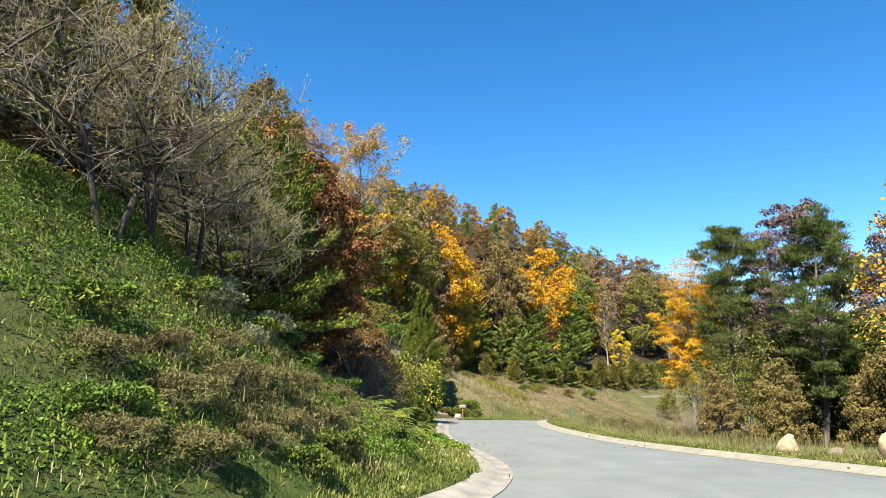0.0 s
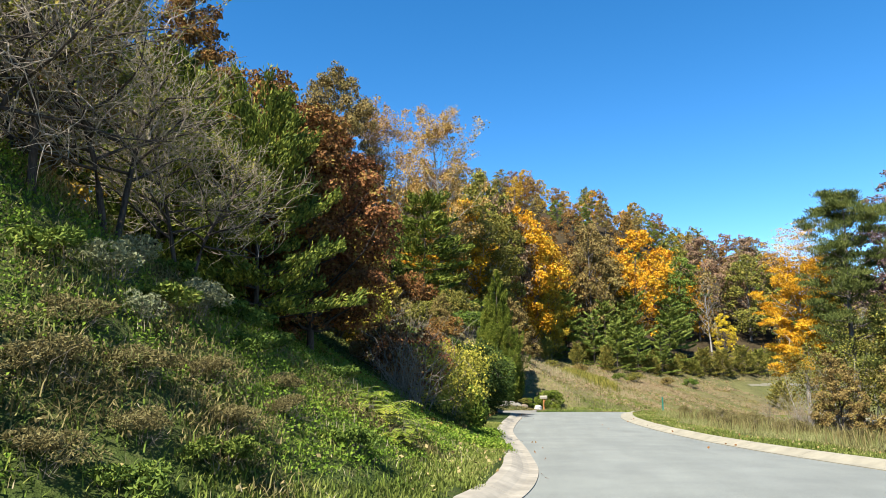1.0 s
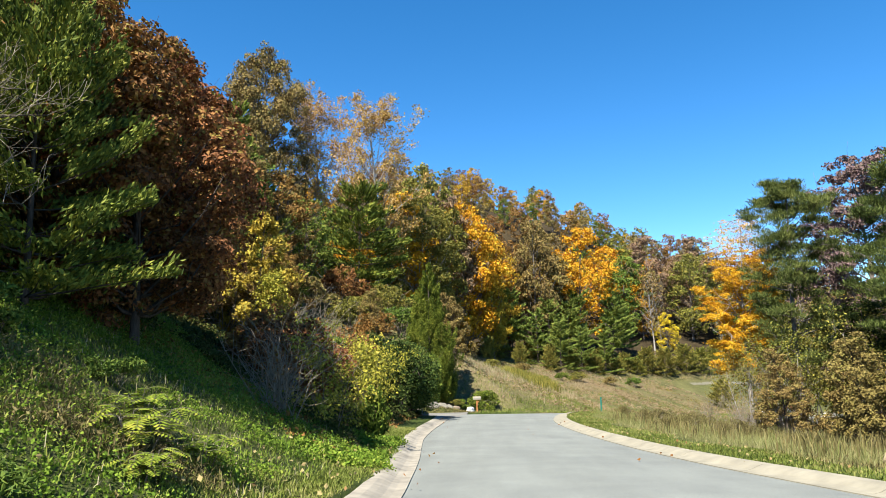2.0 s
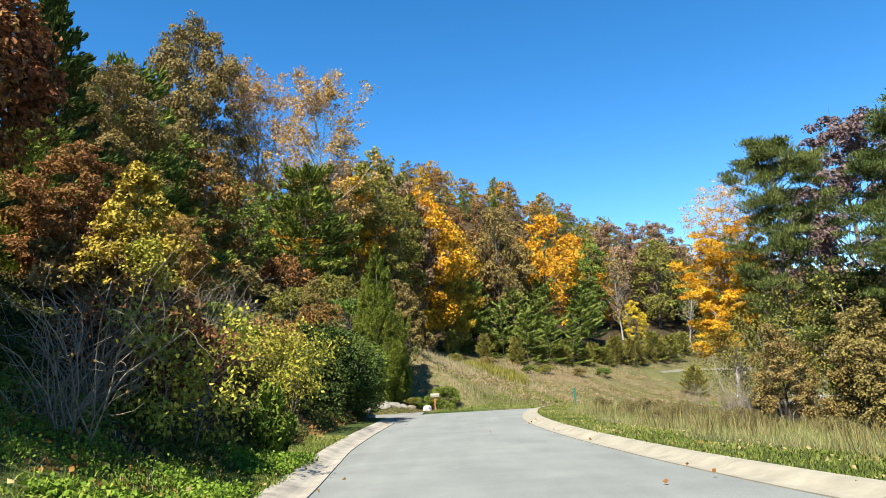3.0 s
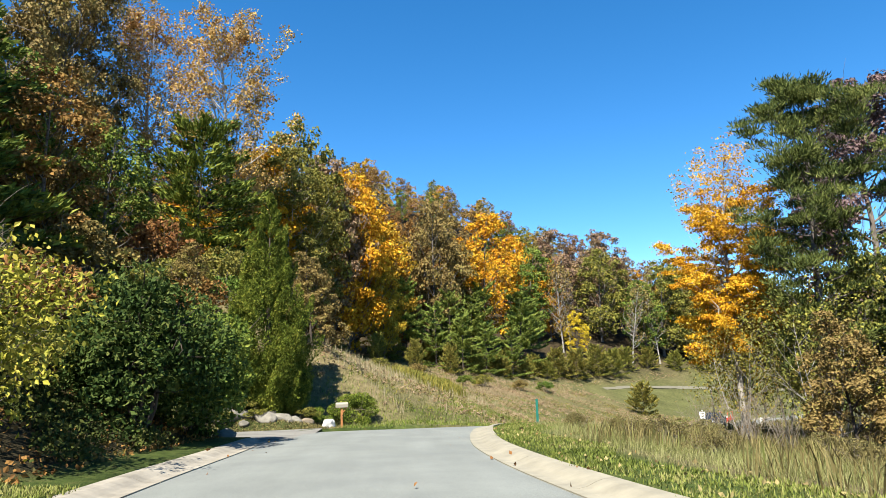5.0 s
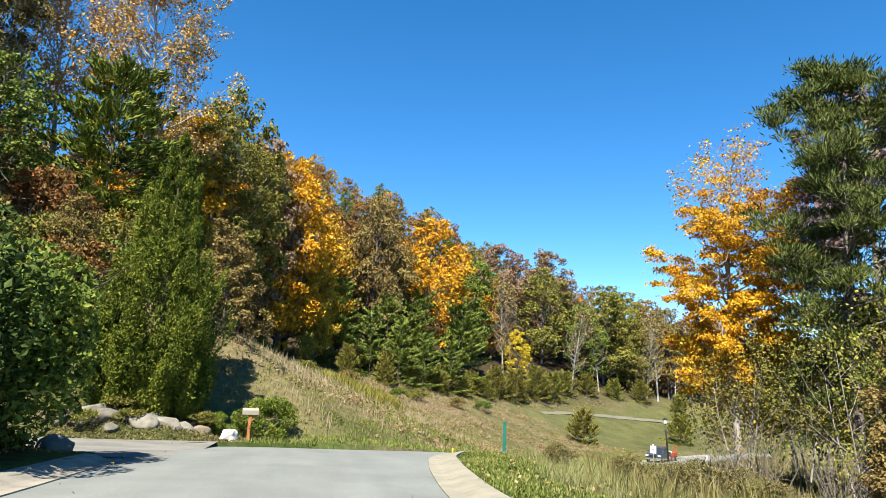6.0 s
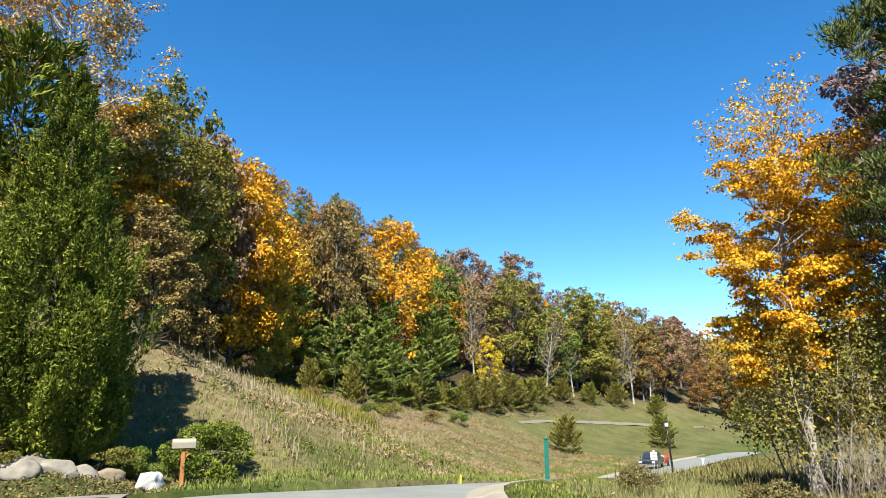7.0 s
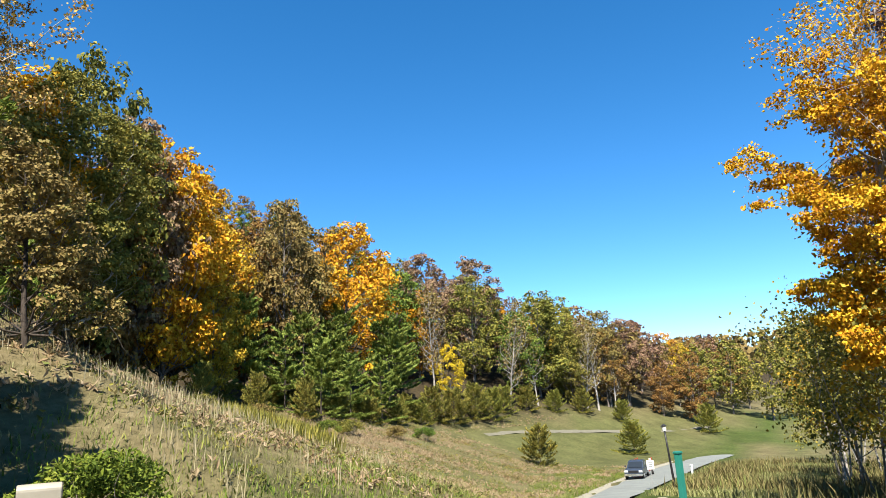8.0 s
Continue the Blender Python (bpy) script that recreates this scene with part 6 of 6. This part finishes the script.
def mailbox(x, y, turn, s):
    z = gz(x, y)
    ob = thing("mailbox", pose(x, y, z, 0, 0, turn) @ Matrix.Scale(s, 4), "tan metal mailbox on an orange-brown wooden post", "mailbox")
    part("post", box_bm(0.1, 0.1, 1.05, 0.008, (0, 0, 0.42)), WOOD_ORANGE, ob)
    part("board", box_bm(0.5, 0.16, 0.03, 0.006, (0, 0, 0.955)), WOOD_ORANGE, ob)
    bm = bmesh.new()
    n = 10
    ring = [(0.105, 0.0), (0.105, 0.13)] + [(0.105 * math.cos(a), 0.13 + 0.105 * math.sin(a)) for a in [math.pi * k / n for k in range(1, n)]] + [(-0.105, 0.13), (-0.105, 0.0)]
    ends = [[bm.verts.new((ex, py, 0.972 + pz)) for py, pz in ring] for ex in (-0.29, 0.29)]
    for k in range(len(ring)):
        j = (k + 1) % len(ring)
        bm.faces.new((ends[0][k], ends[0][j], ends[1][j], ends[1][k]))
    bm.faces.new(ends[0][::-1])
    bm.faces.new(ends[1])
    bmesh.ops.recalc_face_normals(bm, faces=bm.faces)
    bmesh.ops.bevel(bm, geom=[e for e in bm.edges if abs(e.verts[0].co.x - e.verts[1].co.x) < 0.01], offset=0.008, segments=2, affect="EDGES")
    body = part("box", bm, BOX_METAL, ob)
    part("door", box_bm(0.012, 0.2, 0.2, 0.004, (0.3, 0, 1.08)), plain("mailbox_door_dark", (0.05, 0.045, 0.04), 0.5, 0.1), body)
    part("brace", box_bm(0.05, 0.05, 0.34, 0.004, (0, 0, 0)), WOOD_ORANGE, ob).matrix_basis = pose(0.13, 0, 0.83, 0, 40, 0)
    return ob


mailbox(1.38, 51.9, 12, 0.87)
STONE_W = plain("stone_white", (0.52, 0.5, 0.46), 0.9, 0.15, 3, relief=0.6)
STONE_P = plain("stone_pale", (0.165, 0.152, 0.122), 0.95, 0.35, 4, relief=0.8)
STONE_G = plain("stone_grey", (0.12, 0.11, 0.088), 0.95, 0.35, 3, relief=0.7)
STONE_T = plain("stone_tan", (0.21, 0.165, 0.11), 0.95, 0.3, 3, relief=0.7)


def boulder(x, y, sx, sy, sz, mat, label, seed, group="", sink=0.25):
    """A rough stone: a ball with planes struck off it."""
    rng = np.random.default_rng(seed)
    bm = bmesh.new()
    bmesh.ops.create_icosphere(bm, subdivisions=4, radius=1)
    cuts = [(Vector(rng.normal(size=3)).normalized(), rng.uniform(0.62, 0.86)) for _ in range(13)]
    for v in bm.verts:
        for n, d in cuts:
            over = v.co.dot(n) - d
            if over > 0:
                v.co -= n * over * 0.92
        v.co *= 1 + 0.07 * noise.noise(v.co * 2.6 + Vector((seed, 3, seed))) + 0.03 * noise.noise(v.co * 8 + Vector((seed, 1, 0)))
        v.co = Vector((v.co.x * sx, v.co.y * sy, v.co.z * sz))
    me = bpy.data.meshes.new("boulder")
    bm.to_mesh(me)
    bm.free()
    me.materials.append(mat)
    me.polygons.foreach_set("use_smooth", [True] * len(me.polygons))
    ob = new("boulder", me)
    ob.matrix_basis = pose(x, y, gz(x, y) + (0.72 - sink) * sz, 0, 0, seed * 77)
    return tagged(ob, label, "rock", group)


boulder(0.95, 50.2, 0.34, 0.3, 0.27, STONE_W, "white painted boulder beside the mailbox", 1)
for k, (x, y, s, mt) in enumerate(((-0.95, 50.9, 0.4, STONE_P), (-0.05, 51.2, 0.36, STONE_T), (-1.9, 50.7, 0.34, STONE_G), (-2.6, 50.5, 0.45, STONE_G), (-2.2, 49.9, 0.25, STONE_G), (-3.3, 50.2, 0.4, STONE_G), (-0.5, 50.4, 0.16, STONE_G), (-1.5, 50.3, 0.42, STONE_P), (-2.9, 50.9, 0.55, STONE_P), (-0.45, 51.0, 0.42, STONE_P), (-3.9, 50.6, 0.5, STONE_T), (-1.4, 51.3, 0.5, STONE_G), (-2.3, 51.3, 0.45, STONE_T))):
    boulder(x, y, s * 1.3, s * 0.9, s * 0.72, mt, "rough boulder edging the planted bed", k + 2, "boulders of the bed", 0.62)
boulder(-1.3, 43.2, 0.36, 0.3, 0.3, STONE_G, "grey boulder at the mouth of the driveway", 14)
STONE_S = plain("stone_sandy", (0.42, 0.32, 0.19), 0.95, 0.2, 3, relief=0.6)
boulder(9.25, 19.0, 0.46, 0.32, 0.34, STONE_S, "sandy yellow boulder in the brown mulch by the verge", 15)
boulder(9.9, 17.9, 0.24, 0.2, 0.16, STONE_T, "small tan boulder half sunk in the mulch", 16)
boulder(10.4, 15.9, 0.6, 0.45, 0.5, STONE_S, "sandy yellow boulder in the brown mulch by the verge", 18)
boulder(0.3, 20.9, 0.2, 0.34, 0.22, STONE_G, "mossy grey stone by the kerb", 17)
T_MBB = shrub("mailbox_bush", 81, 0.95, 1.1, 6500, (TWIG, L_CYP), 0.085, 0.45, 8, 0.5, 0.02, 0.75)
plant("low_bush", T_MBB, 1.95, 53.0, "low spreading green bush behind the mailbox", "bush", 1.15, 0, crown="foliage")
plant("low_bush", T_MBB, 0.35, 52.2, "small green bush beside the boulders", "bush", 0.6, 90, crown="foliage")
T_HEATH = shrub("bed_heath", 82, 0.5, 0.45, 1500, (TWIG, L_OLIVE), 0.06, 0.4, 6, 0.5, 0.05)
for k, (x, y) in enumerate(((-1.7, 50.2), (-2.9, 49.8), (-0.2, 51.7), (-2.3, 50.9), (-3.6, 50.0))):
    plant("bed_shrub", T_HEATH, x, y, "low grey-green shrub in the stony bed", "bush", 1.0 + 0.15 * k, k * 80.0, crown="foliage", group="shrubs of the bed")

# driveway
dm = bpy.data.meshes.new("driveway")
xs = np.linspace(0.9, -11, 24)
v, f = [], []
for i, xx in enumerate(xs):
    flare = 0.9 * math.exp(-((xx - 0.9) / 1.6) ** 2)
    for yy in (42.9 - flare * 0.3, 44.5, 46.2, 48.3 + flare * 0.4):
        v.append((xx, yy, float(z_road(min(yy, 47))) + 0.028 + 0.004 * max(0.0, -xx)))
for i in range(23):
    for j in range(3):
        a = i * 4 + j
        f.append((a, a + 1, a + 5, a + 4))
tagged(new("driveway", mesh_of("driveway", v, [q[::-1] for q in f], DRIVE_CON, True)), "pale concrete driveway joining the road", "driveway", kind="structure")

GREEN_PAINT = plain("green_paint", (0.02, 0.16, 0.12), 0.45, 0.12, 5, relief=0.05)
ob = thing("marker_post", pose(9.0, 49.0, gz(9.0, 49.0), 0, 0, 20), "green painted marker post standing in the mown verge", "post")
part("post", box_bm(0.075, 0.075, 0.95, 0.01, (0, 0, 0.425)), GREEN_PAINT, ob)
part("cap", box_bm(0.092, 0.092, 0.03, 0.008, (0, 0, 0.91)), GREEN_PAINT, ob)
part("footing", box_bm(0.14, 0.14, 0.1, 0.01, (0, 0, 0.03)), DRIVE_CON, ob)
ob = thing("marker_peg", pose(8.5, 54.2, gz(8.5, 54.2), 3, 2, 0), "thin yellow plastic marker peg", "peg")
part("rod", box_bm(0.05, 0.03, 0.55, 0.005, (0, 0, 0.23)), plain("yellow_plastic", (0.65, 0.5, 0.05), 0.5, 0.1), ob)

# ------------------------------------------------------------ things in the valley
def strip(name, line, width, lift, mat, label, category):
    """A path draped on the ground."""
    pts = resample(curve_through(line), 1.0)
    tan_ = np.gradient(pts, axis=0)
    tan_ /= np.linalg.norm(tan_, axis=1, keepdims=True)
    nr = np.stack([-tan_[:, 1], tan_[:, 0]], 1)
    v, f = [], []
    for i, p in enumerate(pts):
        for u in (-0.5, 0.0, 0.5):
            q = p + nr[i] * width * u
            v.append((q[0], q[1], gz(*q) + lift))
    for i in range(len(pts) - 1):
        for j in (0, 1):
            a = i * 3 + j
            f.append((a, a + 3, a + 4, a + 1)[::-1])
    return tagged(new(name, mesh_of(name, v, f, mat, True)), label, category, kind="structure")


GRAVEL = plain("pale_gravel", (0.13, 0.12, 0.085), 0.95, 0.25, 6, relief=0.5)
strip("gravel_path", [(36, 124), (44, 128.8), (56, 134), (72, 139), (88, 144)], 0.9, 0.1, GRAVEL, "pale gravel track along the foot of the woods", "track")

CAR_PAINT = plain("car_paint_slate", (0.05, 0.065, 0.09), 0.25, 0.08, 3, 0.4, 0.5, 0.0)
CAR_GLASS = plain("car_glass", (0.02, 0.025, 0.03), 0.08, 0.1, 3, 0.0, 0.6, 0.0)
CHROME = plain("chrome", (0.7, 0.7, 0.7), 0.2, 0.05, 3, 1.0, 0.5, 0.0)
TYRE = plain("tyre_rubber", (0.02, 0.02, 0.02), 0.9, 0.1, 8)
LAMP_LENS = plain("headlight_lens", (0.75, 0.77, 0.78), 0.15, 0.05, 3, 0.3, 0.6, 0.0)
RED_PAINT = plain("trailer_red_paint", (0.5, 0.05, 0.025), 0.5, 0.15, 4, relief=0.05)
BLACK_METAL = plain("black_metal", (0.02, 0.02, 0.022), 0.45, 0.1, 5, 0.3, relief=0.05)
WHITE_PAINT = plain("white_paint", (0.75, 0.74, 0.7), 0.5, 0.06, 4, relief=0.05)
GALV = plain("galvanised_steel", (0.4, 0.4, 0.4), 0.45, 0.15, 6, 0.7, relief=0.05)


def hull(profile, half, inset):
    """A body from a side profile of (y, z) points, drawn in towards the top by inset."""
    bm = bmesh.new()
    zs = [z for _, z in profile]
    lo, hi = min(zs), max(zs)
    rows = []
    for s in (-1, 1):
        rows.append([bm.verts.new((s * (half - inset * max(0, (z - lo) / (hi - lo)) ** 2), y, z)) for y, z in profile])
    n = len(profile)
    for k in range(n):
        j = (k + 1) % n
        bm.faces.new((rows[0][k], rows[0][j], rows[1][j], rows[1][k]))
    bm.faces.new(rows[0][::-1])
    bm.faces.new(rows[1])
    bmesh.ops.recalc_face_normals(bm, faces=bm.faces)
    bmesh.ops.bevel(bm, geom=bm.edges[:], offset=0.05, segments=2, affect="EDGES")
    return bm


def wheel(parent, x, y, r):
    def ring(rad, w, at):
        bm = bmesh.new()
        bmesh.ops.create_cone(bm, cap_ends=True, segments=24, radius1=rad, radius2=rad, depth=w)
        bmesh.ops.bevel(bm, geom=[e for e in bm.edges if len(e.link_faces) == 2 and abs(e.verts[0].co.z - e.verts[1].co.z) < 1e-4], offset=0.03, segments=2, affect="EDGES")
        bmesh.ops.rotate(bm, verts=bm.verts, matrix=Matrix.Rotation(math.pi / 2, 3, "Y"))
        bmesh.ops.translate(bm, vec=(at, 0, 0), verts=bm.verts)
        return bm
    tyre = part("wheel", ring(r, 0.24, 0), TYRE, parent)
    tyre.matrix_basis = pose(x, y, r)
    part("rim", ring(r * 0.6, 0.03, 0.12 if x > 0 else -0.12), GALV, tyre)
    return tyre


def on_road(x, y):
    return float(z_road(y)) + 0.05


def pickup(x, y, turn, s):
    """A dark slate pickup; its front looks along -y of its own."""
    ob = thing("pickup_truck", pose(x, y, on_road(x, y), 0, 0, turn) @ Matrix.Scale(s, 4), "dark slate pickup truck on the valley road, towing a trailer", "truck")
    body = part("body", hull([(-2.7, 0.45), (-2.72, 0.95), (-2.6, 1.08), (-1.3, 1.16), (2.6, 1.18), (2.72, 1.0), (2.7, 0.45)], 0.96, 0.05), CAR_PAINT, ob)
    part("cab", hull([(-1.35, 1.12), (-0.6, 1.78), (-0.4, 1.83), (0.9, 1.83), (1.15, 1.75), (1.3, 1.12)], 0.9, 0.16), CAR_PAINT, ob)
    part("windscreen", box_bm(1.42, 0.03, 0.82, 0.01, (0, 0, 0)), CAR_GLASS, ob).matrix_basis = pose(0, -1.01, 1.46, -48.5, 0, 0)
    for s in (-1, 1):
        part("side_window", box_bm(0.03, 1.5, 0.38, 0.01, (s * 0.83, 0.15, 1.5)), CAR_GLASS, ob)
        part("headlight", box_bm(0.36, 0.06, 0.2, 0.02, (s * 0.74, -2.7, 0.9)), LAMP_LENS, ob)
        part("mirror", box_bm(0.2, 0.1, 0.16, 0.03, (s * 1.06, -0.95, 1.28)), CAR_PAINT, ob)
    part("grille", box_bm(1.0, 0.06, 0.26, 0.02, (0, -2.71, 0.86)), BLACK_METAL, ob)
    part("bumper", box_bm(1.9, 0.16, 0.2, 0.04, (0, -2.76, 0.55)), CHROME, ob)
    for sx in (-0.86, 0.86):
        for sy in (-1.75, 1.75):
            wheel(ob, sx, sy, 0.4)
    return ob


def trailer(x, y, turn, s):
    ob = thing("trailer", pose(x, y, on_road(x, y), 0, 0, turn) @ Matrix.Scale(s, 4), "small red utility trailer with raised mesh sides behind the truck", "trailer")
    part("bed", box_bm(1.6, 2.8, 0.14, 0.02, (0, 0, 0.55)), RED_PAINT, ob)
    for s in (-1, 1):
        part("side_board", box_bm(0.05, 2.8, 0.45, 0.01, (s * 0.8, 0, 0.85)), RED_PAINT, ob)
        wheel(ob, s * 0.9, 0.2, 0.33)
        for yy in (-1.3, 0.0, 1.3):
            part("upright", box_bm(0.05, 0.05, 0.75, 0.008, (s * 0.8, yy, 1.4)), RED_PAINT, ob)
        part("top_rail", box_bm(0.05, 2.7, 0.05, 0.008, (s * 0.8, 0, 1.78)), RED_PAINT, ob)
    part("front_board", box_bm(1.6, 0.05, 0.45, 0.01, (0, -1.38, 0.85)), RED_PAINT, ob)
    part("drawbar", box_bm(0.1, 1.3, 0.1, 0.01, (0, -2.0, 0.5)), RED_PAINT, ob)
    part("crate", box_bm(0.5, 0.5, 0.6, 0.02, (0.4, -1.0, 1.0)), WHITE_PAINT, ob)
    return ob


pickup(38.2, 94.3, -42, 0.8)
trailer(41.0, 97.4, -42, 0.8)


def street_sign(x, y, turn):
    ob = thing("road_sign", pose(x, y, gz(x, y), 0, 0, turn) @ Matrix.Scale(0.78, 4), "white rectangular road sign seen on a thin steel post", "sign")
    part("post", box_bm(0.06, 0.06, 2.3, 0.005, (0, 0, 1.05)), GALV, ob)
    plate = part("plate", box_bm(0.6, 0.015, 0.75, 0.004, (0, -0.04, 1.95)), WHITE_PAINT, ob)
    for k in range(3):
        part("line_bar", box_bm(0.4 - 0.08 * k, 0.004, 0.06, 0.001, (0, -0.052, 2.12 - 0.16 * k)), BLACK_METAL, plate)
    part("top_mark", box_bm(0.16, 0.015, 0.12, 0.003, (0, -0.04, 2.42)), WHITE_PAINT, ob)
    return ob


street_sign(31.1, 81.9, -35)


def lamp_post(x, y):
    ob = thing("street_lamp", pose(x, y, gz(x, y), 0, -4.5, 0) @ Matrix.Scale(1.1, 4), "slim black street lamp post with a small lantern", "lamp post")
    w = Wood()
    w.tube([(0, 0, -0.2), (0, 0, 0.6), (0, 0, 2.0), (0, 0, 3.4)], [0.085, 0.075, 0.06, 0.05], 10)
    part("pole", w.mesh("lamp_pole", BLACK_METAL), None, ob)
    bm = bmesh.new()
    bmesh.ops.create_cone(bm, cap_ends=True, segments=16, radius1=0.11, radius2=0.15, depth=0.28)
    bmesh.ops.bevel(bm, geom=bm.edges[:], offset=0.015, segments=1, affect="EDGES")
    bmesh.ops.translate(bm, vec=(0, 0, 3.52), verts=bm.verts)
    part("lantern", bm, WHITE_PAINT, ob)
    bm = bmesh.new()
    bmesh.ops.create_cone(bm, cap_ends=True, segments=16, radius1=0.18, radius2=0.04, depth=0.12)
    bmesh.ops.translate(bm, vec=(0, 0, 3.72), verts=bm.verts)
    part("cap", bm, BLACK_METAL, ob)
    return ob


lamp_post(31.4, 79.9)
ob = thing("hydrant_marker", pose(42.4, 92.4, gz(42.4, 92.4)), "small pale hydrant post beside the valley road", "post")
part("post", box_bm(0.16, 0.16, 0.75, 0.03, (0, 0, 0.34)), WHITE_PAINT, ob)
part("cap", box_bm(0.24, 0.24, 0.14, 0.04, (0, 0, 0.76)), WHITE_PAINT, ob)
